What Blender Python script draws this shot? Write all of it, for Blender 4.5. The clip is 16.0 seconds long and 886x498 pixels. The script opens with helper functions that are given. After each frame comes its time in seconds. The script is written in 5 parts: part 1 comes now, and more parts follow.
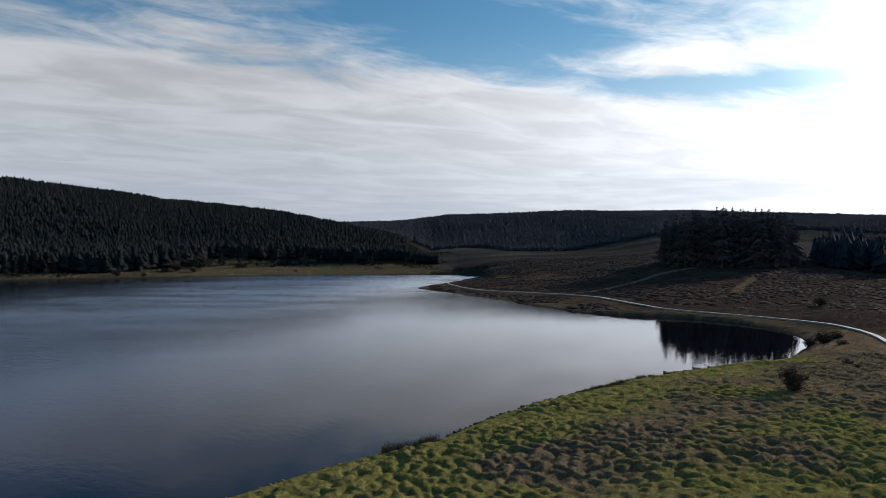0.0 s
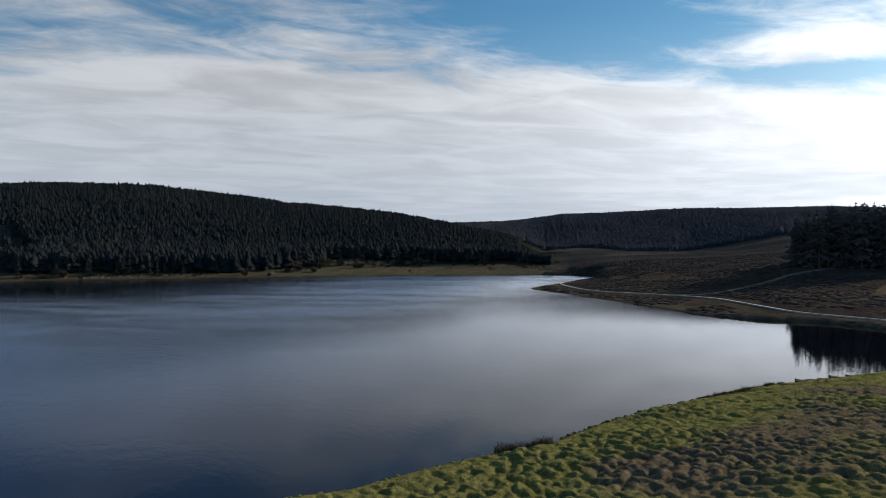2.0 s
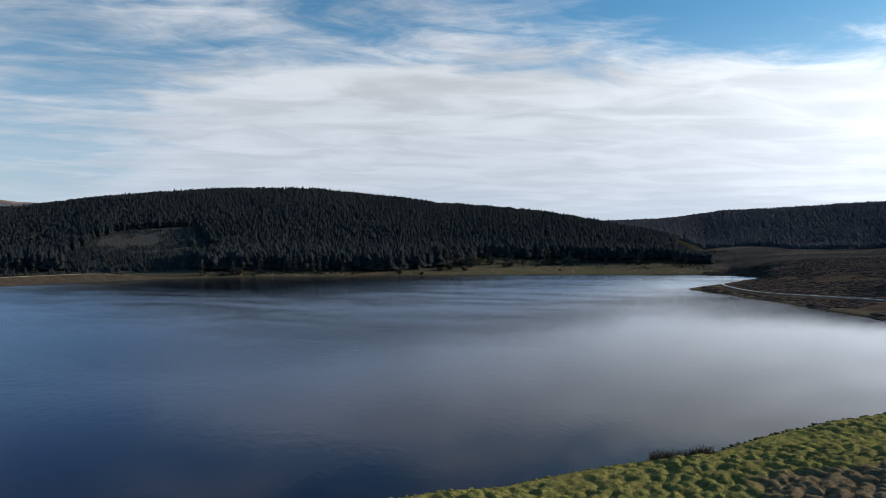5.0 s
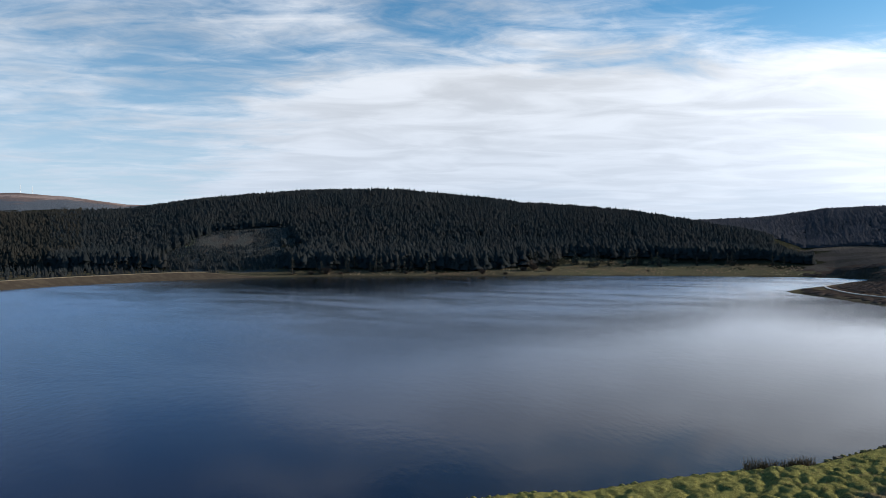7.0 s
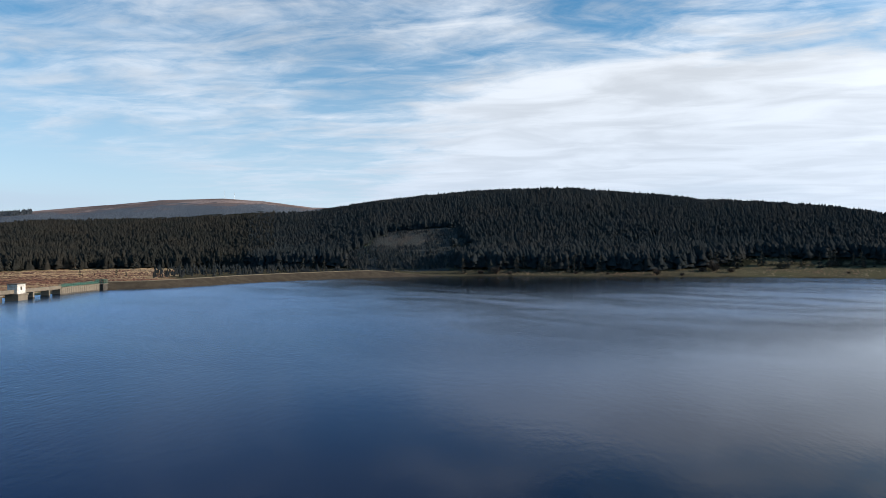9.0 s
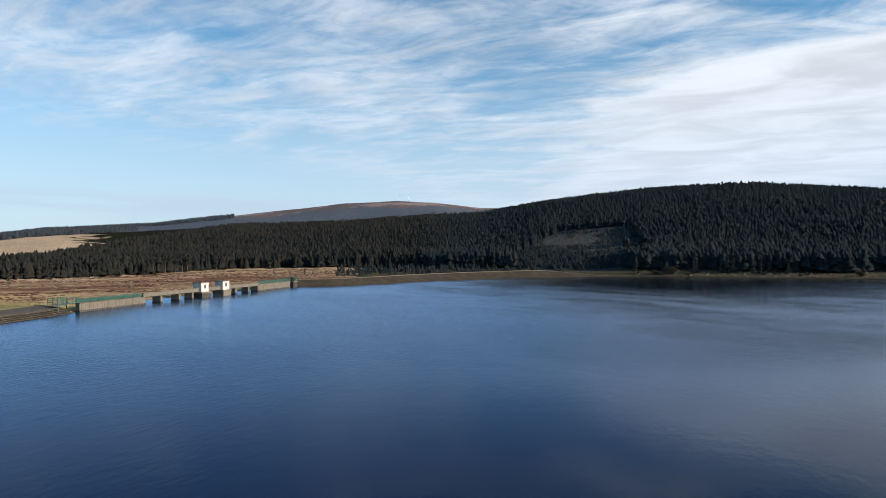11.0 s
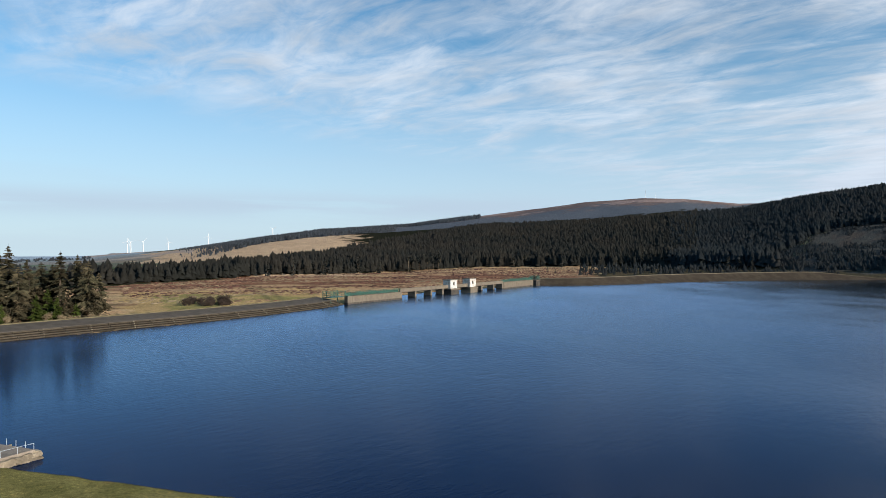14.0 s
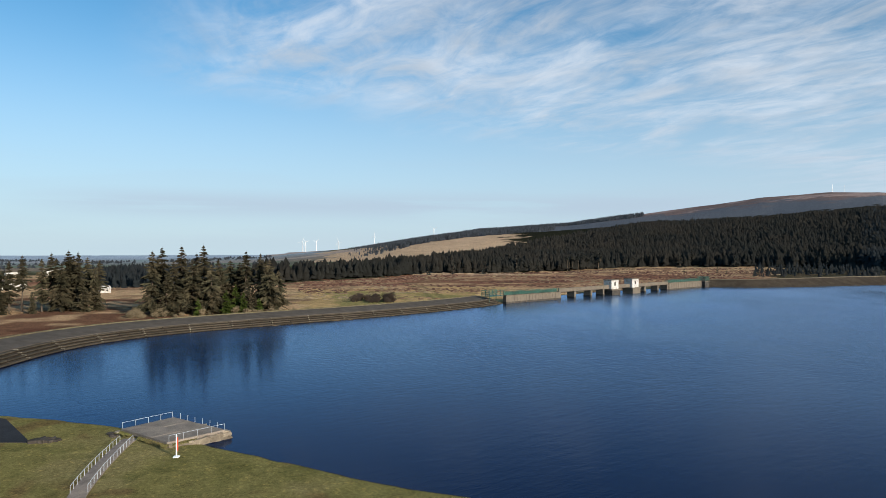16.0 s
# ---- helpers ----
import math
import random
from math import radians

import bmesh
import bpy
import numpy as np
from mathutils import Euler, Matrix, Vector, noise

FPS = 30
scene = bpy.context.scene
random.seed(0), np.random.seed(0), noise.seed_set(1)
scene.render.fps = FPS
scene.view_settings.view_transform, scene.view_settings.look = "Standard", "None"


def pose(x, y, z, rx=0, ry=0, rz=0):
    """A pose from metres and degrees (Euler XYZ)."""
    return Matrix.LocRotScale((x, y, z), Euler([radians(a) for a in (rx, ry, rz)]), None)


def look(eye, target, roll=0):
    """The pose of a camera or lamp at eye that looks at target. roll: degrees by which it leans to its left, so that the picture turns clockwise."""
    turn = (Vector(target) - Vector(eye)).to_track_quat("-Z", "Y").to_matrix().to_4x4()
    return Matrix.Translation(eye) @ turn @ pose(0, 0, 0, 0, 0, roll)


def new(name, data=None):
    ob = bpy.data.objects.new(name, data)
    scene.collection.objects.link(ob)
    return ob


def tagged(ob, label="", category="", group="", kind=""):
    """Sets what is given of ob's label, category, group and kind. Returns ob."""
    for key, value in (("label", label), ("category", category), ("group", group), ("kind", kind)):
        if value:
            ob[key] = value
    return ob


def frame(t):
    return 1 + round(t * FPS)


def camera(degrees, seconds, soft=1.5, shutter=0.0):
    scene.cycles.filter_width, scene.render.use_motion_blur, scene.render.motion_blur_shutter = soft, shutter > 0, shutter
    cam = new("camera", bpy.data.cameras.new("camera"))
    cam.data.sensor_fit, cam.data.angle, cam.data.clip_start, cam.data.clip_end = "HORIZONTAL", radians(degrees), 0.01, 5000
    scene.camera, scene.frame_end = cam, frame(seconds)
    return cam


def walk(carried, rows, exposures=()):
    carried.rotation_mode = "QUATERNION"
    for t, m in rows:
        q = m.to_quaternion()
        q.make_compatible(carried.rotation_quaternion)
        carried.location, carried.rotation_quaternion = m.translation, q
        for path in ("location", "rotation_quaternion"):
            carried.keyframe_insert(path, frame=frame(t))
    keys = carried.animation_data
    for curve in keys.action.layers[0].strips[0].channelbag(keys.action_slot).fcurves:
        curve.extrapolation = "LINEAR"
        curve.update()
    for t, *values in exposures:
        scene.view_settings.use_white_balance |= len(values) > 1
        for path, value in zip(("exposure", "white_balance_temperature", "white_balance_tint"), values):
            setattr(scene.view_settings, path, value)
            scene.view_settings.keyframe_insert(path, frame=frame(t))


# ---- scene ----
EYE = 27.0
cam = camera(65.15, 16.0, soft=0.7)
# seconds, yaw, pitch, roll of a camera hovering and turning to its left
TURN = [
    (0, 0.0, 0.4, 0.18), (0.5, 2.31, 0.42, 0.15), (1, 4.67, 0.41, 0.1), (1.5, 7.0, 0.41, 0.07), (2, 9.24, 0.41, 0.02),
    (2.5, 11.42, 0.42, 0.03), (3, 13.62, 0.4, -0.01), (3.5, 15.74, 0.4, 0.0), (4, 17.88, 0.38, -0.01),
    (6.5, 26.43, 0.32, -0.01), (7, 28.45, 0.33, 0.05), (7.5, 31.62, 0.33, 0.06), (8, 35.34, 0.31, 0.03),
    (8.5, 38.84, 0.28, 0.08), (9, 42.35, 0.28, 0.1), (11.5, 59.67, 0.24, 0.01), (12, 63.05, 0.23, 0.06),
    (12.5, 66.47, 0.22, 0.14), (13, 69.81, 0.2, 0.1), (13.5, 73.08, 0.16, 0.11), (14, 76.11, 0.15, 0.1),
    (14.5, 79.38, 0.11, 0.08), (15, 82.67, 0.09, 0.05), (15.5, 85.94, 0.09, 0.06), (16, 89.15, 0.07, 0.1)]
walk(cam, [(t, pose(0, 0, EYE, 90 + p, -ro, y)) for t, y, p, ro in TURN],
     exposures=[(0, -0.30, 6450, 12), (2, -0.22, 6400, 11), (4, -0.08, 6300, 10), (6.5, 0.20, 6250, 11), (9, 0.35, 6200, 10), (12, 0.36, 6200, 10), (16, 0.2, 6250, 10)])

# ------------------------------------------------------------------ light
SUN_AZ, SUN_EL = -47.0, 17.0        # degrees, to the left of +y and above the horizon
sun_dir = Vector((-math.sin(radians(SUN_AZ)) * math.cos(radians(SUN_EL)),
                  math.cos(radians(SUN_AZ)) * math.cos(radians(SUN_EL)), math.sin(radians(SUN_EL))))
lamp = bpy.data.lights.new("sun", "SUN")
lamp.energy, lamp.angle, lamp.color = 5.0, radians(0.6), (1.0, 0.9, 0.76)
sun = new("sun", lamp)
sun.matrix_world = look(sun_dir * 500, (0, 0, 0))


def nodes_of(owner):
    owner.use_nodes = True
    tree = owner.node_tree
    tree.nodes.clear()
    return tree


def node(tree, kind, _label="", **put):
    n = tree.nodes.new(kind)
    for key, value in put.items():
        n.inputs[int(key[1:]) if key[0] == "i" and key[1:].isdigit() else key.replace("_", " ")].default_value = value
    return n


def mth(tree, op, a, b=None, c=None, clamp=False):
    n = tree.nodes.new("ShaderNodeMath")
    n.operation, n.use_clamp = op, clamp
    for i, v in enumerate((a, b, c)):
        if v is None:
            continue
        if isinstance(v, (int, float)):
            n.inputs[i].default_value = v
        else:
            tree.links.new(v, n.inputs[i])
    return n.outputs[0]


def mixc(tree, fac, a, b, blend="MIX"):
    n = tree.nodes.new("ShaderNodeMix")
    n.data_type, n.blend_type = "RGBA", blend
    for i, v in ((0, fac), (6, a), (7, b)):
        if isinstance(v, (int, float)):
            n.inputs[i].default_value = v
        elif isinstance(v, tuple):
            n.inputs[i].default_value = (*v, 1)[:4]
        else:
            tree.links.new(v, n.inputs[i])
    return n.outputs[2]


def noise_out(tree, vec, scale, detail=4.0, rough=0.55, distort=0.0):
    n = tree.nodes.new("ShaderNodeTexNoise")
    n.inputs["Scale"].default_value, n.inputs["Detail"].default_value = scale, detail
    n.inputs["Roughness"].default_value, n.inputs["Distortion"].default_value = rough, distort
    if vec is not None:
        tree.links.new(vec, n.inputs["Vector"])
    return n.outputs["Fac"]


def ramp(tree, v, lo, hi, a=0.0, b=1.0):
    n = tree.nodes.new("ShaderNodeMapRange")
    n.interpolation_type = "SMOOTHSTEP"
    for i, k in enumerate((lo, hi, a, b)):
        n.inputs[i + 1].default_value = k
    tree.links.new(v, n.inputs[0])
    return n.outputs[0]


def combine(tree, x, y, z):
    n = tree.nodes.new("ShaderNodeCombineXYZ")
    for i, v in enumerate((x, y, z)):
        if isinstance(v, (int, float)):
            n.inputs[i].default_value = v
        else:
            tree.links.new(v, n.inputs[i])
    return n.outputs[0]


def dot_with(tree, vec, d):
    n = tree.nodes.new("ShaderNodeVectorMath")
    n.operation = "DOT_PRODUCT"
    tree.links.new(vec, n.inputs[0])
    n.inputs[1].default_value = d
    return n.outputs["Value"]


def heading(a, e=0.0):
    return (-math.sin(radians(a)) * math.cos(radians(e)), math.cos(radians(a)) * math.cos(radians(e)), math.sin(radians(e)))


def mound(t, a, c, a0, c0, sa, sc, turn=0.0):
    """A soft rise of height 1 in the plane of the clouds."""
    da, dc = mth(t, "SUBTRACT", a, a0), mth(t, "SUBTRACT", c, c0)
    k, q = math.cos(radians(turn)), math.sin(radians(turn))
    e = mth(t, "DIVIDE", mth(t, "ADD", mth(t, "MULTIPLY", da, k), mth(t, "MULTIPLY", dc, q)), sa)
    f = mth(t, "DIVIDE", mth(t, "SUBTRACT", mth(t, "MULTIPLY", dc, k), mth(t, "MULTIPLY", da, q)), sc)
    return mth(t, "EXPONENT", mth(t, "MULTIPLY", mth(t, "ADD", mth(t, "MULTIPLY", e, e), mth(t, "MULTIPLY", f, f)), -1.0))


def build_sky():
    world = bpy.data.worlds.new("sky")
    scene.world = world
    t = nodes_of(world)
    way = t.nodes.new("ShaderNodeTexCoord").outputs["Generated"]
    s = t.nodes.new("ShaderNodeSeparateXYZ")
    t.links.new(way, s.inputs[0])
    x, y, z = s.outputs
    zc = mth(t, "MAXIMUM", z, 0.012)
    sky = t.nodes.new("ShaderNodeTexSky")
    sky.sky_type, sky.sun_disc = "NISHITA", False
    sky.sun_elevation, sky.sun_rotation = radians(SUN_EL), radians(-SUN_AZ)
    sky.altitude, sky.air_density, sky.dust_density, sky.ozone_density = 250, 1.0, 0.6, 1.6
    t.links.new(combine(t, x, y, zc), sky.inputs[0])
    blue = mixc(t, 1.0, sky.outputs[0], (0.57, 1.03, 1.20), "MULTIPLY")
    # the flat sheet of the clouds: al runs with the wind, from heading -60 to 120, ac across it
    over = mth(t, "ADD", zc, 0.06)
    al = mth(t, "DIVIDE", dot_with(t, way, heading(120)), over)
    ac = mth(t, "DIVIDE", dot_with(t, way, heading(30)), over)
    streak = combine(t, mth(t, "MULTIPLY", al, 0.9), mth(t, "MULTIPLY", ac, 1.5), 0.0)
    puff = combine(t, mth(t, "MULTIPLY", al, 1.5), mth(t, "MULTIPLY", ac, 2.6), 3.0)
    broad = combine(t, mth(t, "MULTIPLY", al, 0.5), mth(t, "MULTIPLY", ac, 0.8), 7.0)
    wisp = noise_out(t, streak, 1.5, 9, 0.56, 1.0)
    fine = noise_out(t, puff, 2.0, 8, 0.64, 0.8)
    big = noise_out(t, broad, 1.2, 4, 0.5, 0.4)
    # a closed veil low over the lake and towards the sun, streaks beside it, open sky over the plain
    lean = mth(t, "MULTIPLY_ADD", ac, -0.45, al)
    brim = mth(t, "MULTIPLY_ADD", mth(t, "MAXIMUM", mth(t, "SUBTRACT", -1.3, al), 0.0), 0.38, ac)
    sheet = mth(t, "MULTIPLY", ramp(t, brim, 2.65, 3.5), ramp(t, lean, -1.7, -0.3, 1.0, 0.0))
    form = mth(t, "MULTIPLY", sheet, 0.42)
    for a0, c0, sa, sc, turn, k in ((0.3, 2.45, 0.8, 0.30, 0, 0.05), (-1.35, 2.15, 0.95, 0.40, -8, -0.32), (0.0, 2.95, 0.7, 0.14, 0, -0.10), (-2.4, 1.86, 0.75, 0.20, 47, 0.24),
                                    (-2.7, 2.12, 0.55, 0.13, 47, -0.28), (1.0, 3.05, 0.55, 0.16, 0, -0.12), (2.6, 1.5, 0.9, 0.6, 0, 0.10), (1.9, 3.0, 0.8, 0.5, 0, 0.10)):
        form = mth(t, "MULTIPLY_ADD", mound(t, al, ac, a0, c0, sa, sc, turn), k, form)
    body = mth(t, "ADD", mth(t, "MULTIPLY", wisp, 0.72), mth(t, "MULTIPLY", big, 0.35))
    body = mth(t, "ADD", mth(t, "MULTIPLY_ADD", fine, 0.45, body), form)
    cover = ramp(t, body, 0.58, 1.02)
    edge = mth(t, "MULTIPLY_ADD", mth(t, "SUBTRACT", big, 0.5), 1.6, al)
    cover = mth(t, "MULTIPLY", cover, mth(t, "MULTIPLY", ramp(t, edge, 2.9, 4.0, 1.0, 0.0), ramp(t, ac, 0.2, 0.9)))
    cover = mth(t, "MULTIPLY", cover, ramp(t, lean, -1.5, 1.2, 1.0, 0.76))
    cover = mth(t, "MULTIPLY", cover, ramp(t, z, 0.32, 0.48, 1.0, 0.1))
    # long thin lenses of stratus near the horizon
    ribbon = combine(t, mth(t, "MULTIPLY", x, 1.8), mth(t, "MULTIPLY", y, 1.8), mth(t, "MULTIPLY", z, 24.0))
    lens = noise_out(t, ribbon, 1.3, 5, 0.55, 0.3)
    strat = mth(t, "MULTIPLY", ramp(t, lens, 0.46, 0.60), ramp(t, z, 0.09, 0.15, 1.0, 0.0))
    strat = mth(t, "MULTIPLY", strat, ramp(t, dot_with(t, way, heading(5)), 0.5, 0.9, 0.15, 0.5))
    grey_west = mth(t, "MULTIPLY", ramp(t, dot_with(t, way, heading(92)), 0.84, 0.95),
                    mth(t, "EXPONENT", mth(t, "MULTIPLY", mth(t, "POWER", mth(t, "DIVIDE", mth(t, "ABSOLUTE", mth(t, "SUBTRACT", z, 0.062)), 0.018), 2.0), -1.0)))
    strat = mth(t, "MAXIMUM", strat, mth(t, "MULTIPLY", grey_west, ramp(t, lens, 0.28, 0.52)))
    toward = mth(t, "MAXIMUM", dot_with(t, way, sun_dir), 0.0)
    shine = mth(t, "ADD", mth(t, "MULTIPLY", mth(t, "POWER", toward, 5.0), 12.5), mth(t, "MULTIPLY", mth(t, "POWER", toward, 40.0), 9.0))
    grey = ramp(t, noise_out(t, streak, 1.6, 6, 0.55, 0.6), 0.32, 0.68, 0.78, 1.10)
    lum = mth(t, "MULTIPLY", mth(t, "ADD", shine, 6.9), grey)
    white = mixc(t, 1.0, combine(t, lum, lum, lum), (0.97, 1.0, 1.03), "MULTIPLY")
    col = mixc(t, cover, blue, white)
    haze = ramp(t, z, 0.0, 0.34, 0.8, 0.0)
    glow = combine(t, mth(t, "ADD", shine, 5.3), mth(t, "ADD", shine, 6.05), mth(t, "ADD", shine, 7.0))
    haze = mth(t, "MAXIMUM", haze, ramp(t, toward, 0.90, 1.0, 0.0, 0.85))
    col = mixc(t, haze, col, glow)
    col = mixc(t, mth(t, "MULTIPLY", strat, 0.72), col, mixc(t, 0.3, (3.9, 4.8, 5.7), glow))
    bg = t.nodes.new("ShaderNodeBackground")
    bg.inputs[1].default_value = 0.10
    t.links.new(col, bg.inputs[0])
    out = t.nodes.new("ShaderNodeOutputWorld")
    t.links.new(bg.outputs[0], out.inputs[0])


build_sky()

# ------------------------------------------------------------------ materials


def surface(name, color, rough=0.8, metal=0.0, vary=0.25, scale=2.0, fine=20.0, bump=0.0, bump_scale=8.0, tint=None, per_object=0.0, per_island=0.0, space="Object", dull=False, soft=0.0):
    m = bpy.data.materials.new(name)
    t = nodes_of(m)
    vec = t.nodes.new("ShaderNodeTexCoord").outputs[space]
    p = t.nodes.new("ShaderNodeBsdfPrincipled")
    p.inputs["Roughness"].default_value, p.inputs["Metallic"].default_value = rough, metal
    if dull or rough >= 0.75:
        p.inputs["Specular IOR Level"].default_value = 0.02 if dull else 0.1
    a = noise_out(t, vec, scale, 4)
    b = noise_out(t, vec, fine, 3)
    c = mixc(t, ramp(t, a, 0.35, 0.68), color, tint or tuple(k * (1 - vary) for k in color))
    f = mth(t, "ADD", mth(t, "MULTIPLY", mth(t, "SUBTRACT", b, 0.5), vary * 2), 1.0)
    if per_object:
        r = t.nodes.new("ShaderNodeObjectInfo").outputs["Random"]
        f = mth(t, "MULTIPLY", f, mth(t, "ADD", mth(t, "MULTIPLY", mth(t, "SUBTRACT", r, 0.5), per_object * 2), 1.0))
    if per_island:
        r = t.nodes.new("ShaderNodeNewGeometry").outputs["Random Per Island"]
        f = mth(t, "MULTIPLY", f, mth(t, "ADD", mth(t, "MULTIPLY", mth(t, "SUBTRACT", r, 0.5), per_island * 2), 1.0))
    c = mixc(t, 1.0, c, combine(t, f, f, f), "MULTIPLY")
    t.links.new(c, p.inputs["Base Color"])
    if bump:
        bn = node(t, "ShaderNodeBump", Strength=bump, Distance=0.1)
        t.links.new(noise_out(t, vec, bump_scale, 5, 0.6), bn.inputs["Height"])
        t.links.new(bn.outputs[0], p.inputs["Normal"])
    if soft:
        nv = t.nodes.new("ShaderNodeVectorMath")
        nv.operation = "MULTIPLY_ADD"
        t.links.new(t.nodes.new("ShaderNodeNewGeometry").outputs["Normal"], nv.inputs[0])
        nv.inputs[1].default_value, nv.inputs[2].default_value = (1 - soft,) * 3, (0, 0, soft)
        un = t.nodes.new("ShaderNodeVectorMath")
        un.operation = "NORMALIZE"
        t.links.new(nv.outputs[0], un.inputs[0])
        t.links.new(un.outputs[0], p.inputs["Normal"])
    out = t.nodes.new("ShaderNodeOutputMaterial")
    t.links.new(p.outputs[0], out.inputs[0])
    return m


def ground_material():
    m = bpy.data.materials.new("moor_and_grass")
    t = nodes_of(m)
    vec = t.nodes.new("ShaderNodeTexCoord").outputs["Object"]
    at = t.nodes.new("ShaderNodeAttribute")
    at.attribute_name = "cover"
    a, b, c = noise_out(t, vec, 0.35, 5, 0.6), noise_out(t, vec, 2.2, 5, 0.65), noise_out(t, vec, 9.0, 4, 0.7)
    f = mth(t, "ADD", mth(t, "MULTIPLY", a, 0.5), mth(t, "ADD", mth(t, "MULTIPLY", b, 0.9), mth(t, "MULTIPLY", c, 0.9)))
    f = mth(t, "MAXIMUM", mth(t, "MULTIPLY_ADD", mth(t, "SUBTRACT", f, 1.15), 1.7, 1.0), 0.2)
    col = mixc(t, 1.0, at.outputs["Color"], combine(t, f, f, f), "MULTIPLY")
    straw = mth(t, "MULTIPLY", ramp(t, noise_out(t, vec, 1.1, 6, 0.7), 0.54, 0.7), 0.5)
    col = mixc(t, straw, col, mixc(t, 1.0, col, (1.9, 1.6, 1.3), "MULTIPLY"))
    p = node(t, "ShaderNodeBsdfPrincipled", Roughness=0.95)
    p.inputs["Specular IOR Level"].default_value = 0.0
    t.links.new(col, p.inputs["Base Color"])
    bn = node(t, "ShaderNodeBump", Strength=1.0, Distance=0.3)
    t.links.new(mth(t, "ADD", b, mth(t, "MULTIPLY", c, 0.7)), bn.inputs["Height"])
    t.links.new(bn.outputs[0], p.inputs["Normal"])
    out = t.nodes.new("ShaderNodeOutputMaterial")
    t.links.new(p.outputs[0], out.inputs[0])
    return m


def water_material():
    m = bpy.data.materials.new("lake_water")
    t = nodes_of(m)
    vec = t.nodes.new("ShaderNodeTexCoord").outputs["Object"]
    s = t.nodes.new("ShaderNodeSeparateXYZ")
    t.links.new(vec, s.inputs[0])
    x, y, _ = s.outputs
    along = mth(t, "ADD", mth(t, "MULTIPLY", x, 0.77), mth(t, "MULTIPLY", y, 0.64))
    across = mth(t, "SUBTRACT", mth(t, "MULTIPLY", y, 0.77), mth(t, "MULTIPLY", x, 0.64))
    # calm under the eastern shore, ruffled in long gusts up the lake
    lee = ramp(t, mth(t, "MULTIPLY_ADD", y, -0.25, x), -180.0, 10.0, 1.0, 0.15)
    gust = ramp(t, noise_out(t, combine(t, mth(t, "MULTIPLY", x, 0.45), y, 9.0), 0.02, 6, 0.65, 0.8), 0.38, 0.62, 0.72, 1.0)
    reach = mth(t, "SUBTRACT", mth(t, "MULTIPLY", y, 0.25), mth(t, "MULTIPLY", x, 0.9))
    wind = mth(t, "MULTIPLY", mth(t, "MULTIPLY", gust, lee), ramp(t, reach, 100.0, 190.0, 0.55, 1.0))
    # stiller water under the wooded hill, less so towards the inlet
    still = ramp(t, mth(t, "MULTIPLY_ADD", x, 0.35, y), 120.0, 330.0, 0.0, 1.0)
    still = mth(t, "MULTIPLY", still, ramp(t, x, -380.0, -120.0, 0.55, 0.0))
    wind = mth(t, "MULTIPLY", wind, mth(t, "SUBTRACT", 1.0, still))
    swell = noise_out(t, combine(t, along, mth(t, "MULTIPLY", across, 0.45), 0.0), 0.26, 4, 0.6, 0.3)
    wave = noise_out(t, combine(t, along, mth(t, "MULTIPLY", across, 0.35), 2.0), 0.9, 4, 0.55, 0.2)
    chop = noise_out(t, combine(t, along, mth(t, "MULTIPLY", across, 0.4), 5.0), 3.2, 3, 0.5, 0.2)
    h = mth(t, "MULTIPLY", mth(t, "MULTIPLY_ADD", swell, 0.045, mth(t, "MULTIPLY", wave, 0.085)), wind)
    h = mth(t, "MULTIPLY_ADD", mth(t, "MULTIPLY", chop, lee), 0.012, h)
    bn = node(t, "ShaderNodeBump", Strength=1.0, Distance=1.0)
    t.links.new(h, bn.inputs["Height"])
    fr = node(t, "ShaderNodeFresnel", IOR=1.33)
    t.links.new(bn.outputs[0], fr.inputs["Normal"])
    deep = node(t, "ShaderNodeBsdfDiffuse")
    gloss = t.nodes.new("ShaderNodeBsdfGlossy")
    # mirror-like to the east; dimmer, bluer reflected light put into the windy west's colour
    east = ramp(t, mth(t, "MULTIPLY_ADD", y, 0.06, x), -100.0, 25.0)
    north = ramp(t, mth(t, "MULTIPLY_ADD", x, 0.45, y), 20.0, 230.0)
    t.links.new(mixc(t, east, mixc(t, north, (0.46, 0.60, 0.80), (0.50, 0.57, 0.68)), (0.97, 0.98, 1.0)), gloss.inputs["Color"])
    t.links.new(mixc(t, east, mixc(t, north, (0.003, 0.012, 0.044), (0.004, 0.009, 0.024)), (0.004, 0.005, 0.009)), deep.inputs["Color"])
    t.links.new(mth(t, "MULTIPLY_ADD", wind, 0.26, 0.0), gloss.inputs["Roughness"])
    t.links.new(bn.outputs[0], gloss.inputs["Normal"])
    both = t.nodes.new("ShaderNodeMixShader")
    t.links.new(mth(t, "MULTIPLY", mth(t, "POWER", fr.outputs[0], 1.62), 1.82, clamp=True), both.inputs[0])
    t.links.new(deep.outputs[0], both.inputs[1])
    t.links.new(gloss.outputs[0], both.inputs[2])
    out = t.nodes.new("ShaderNodeOutputMaterial")
    t.links.new(both.outputs[0], out.inputs[0])
    return m


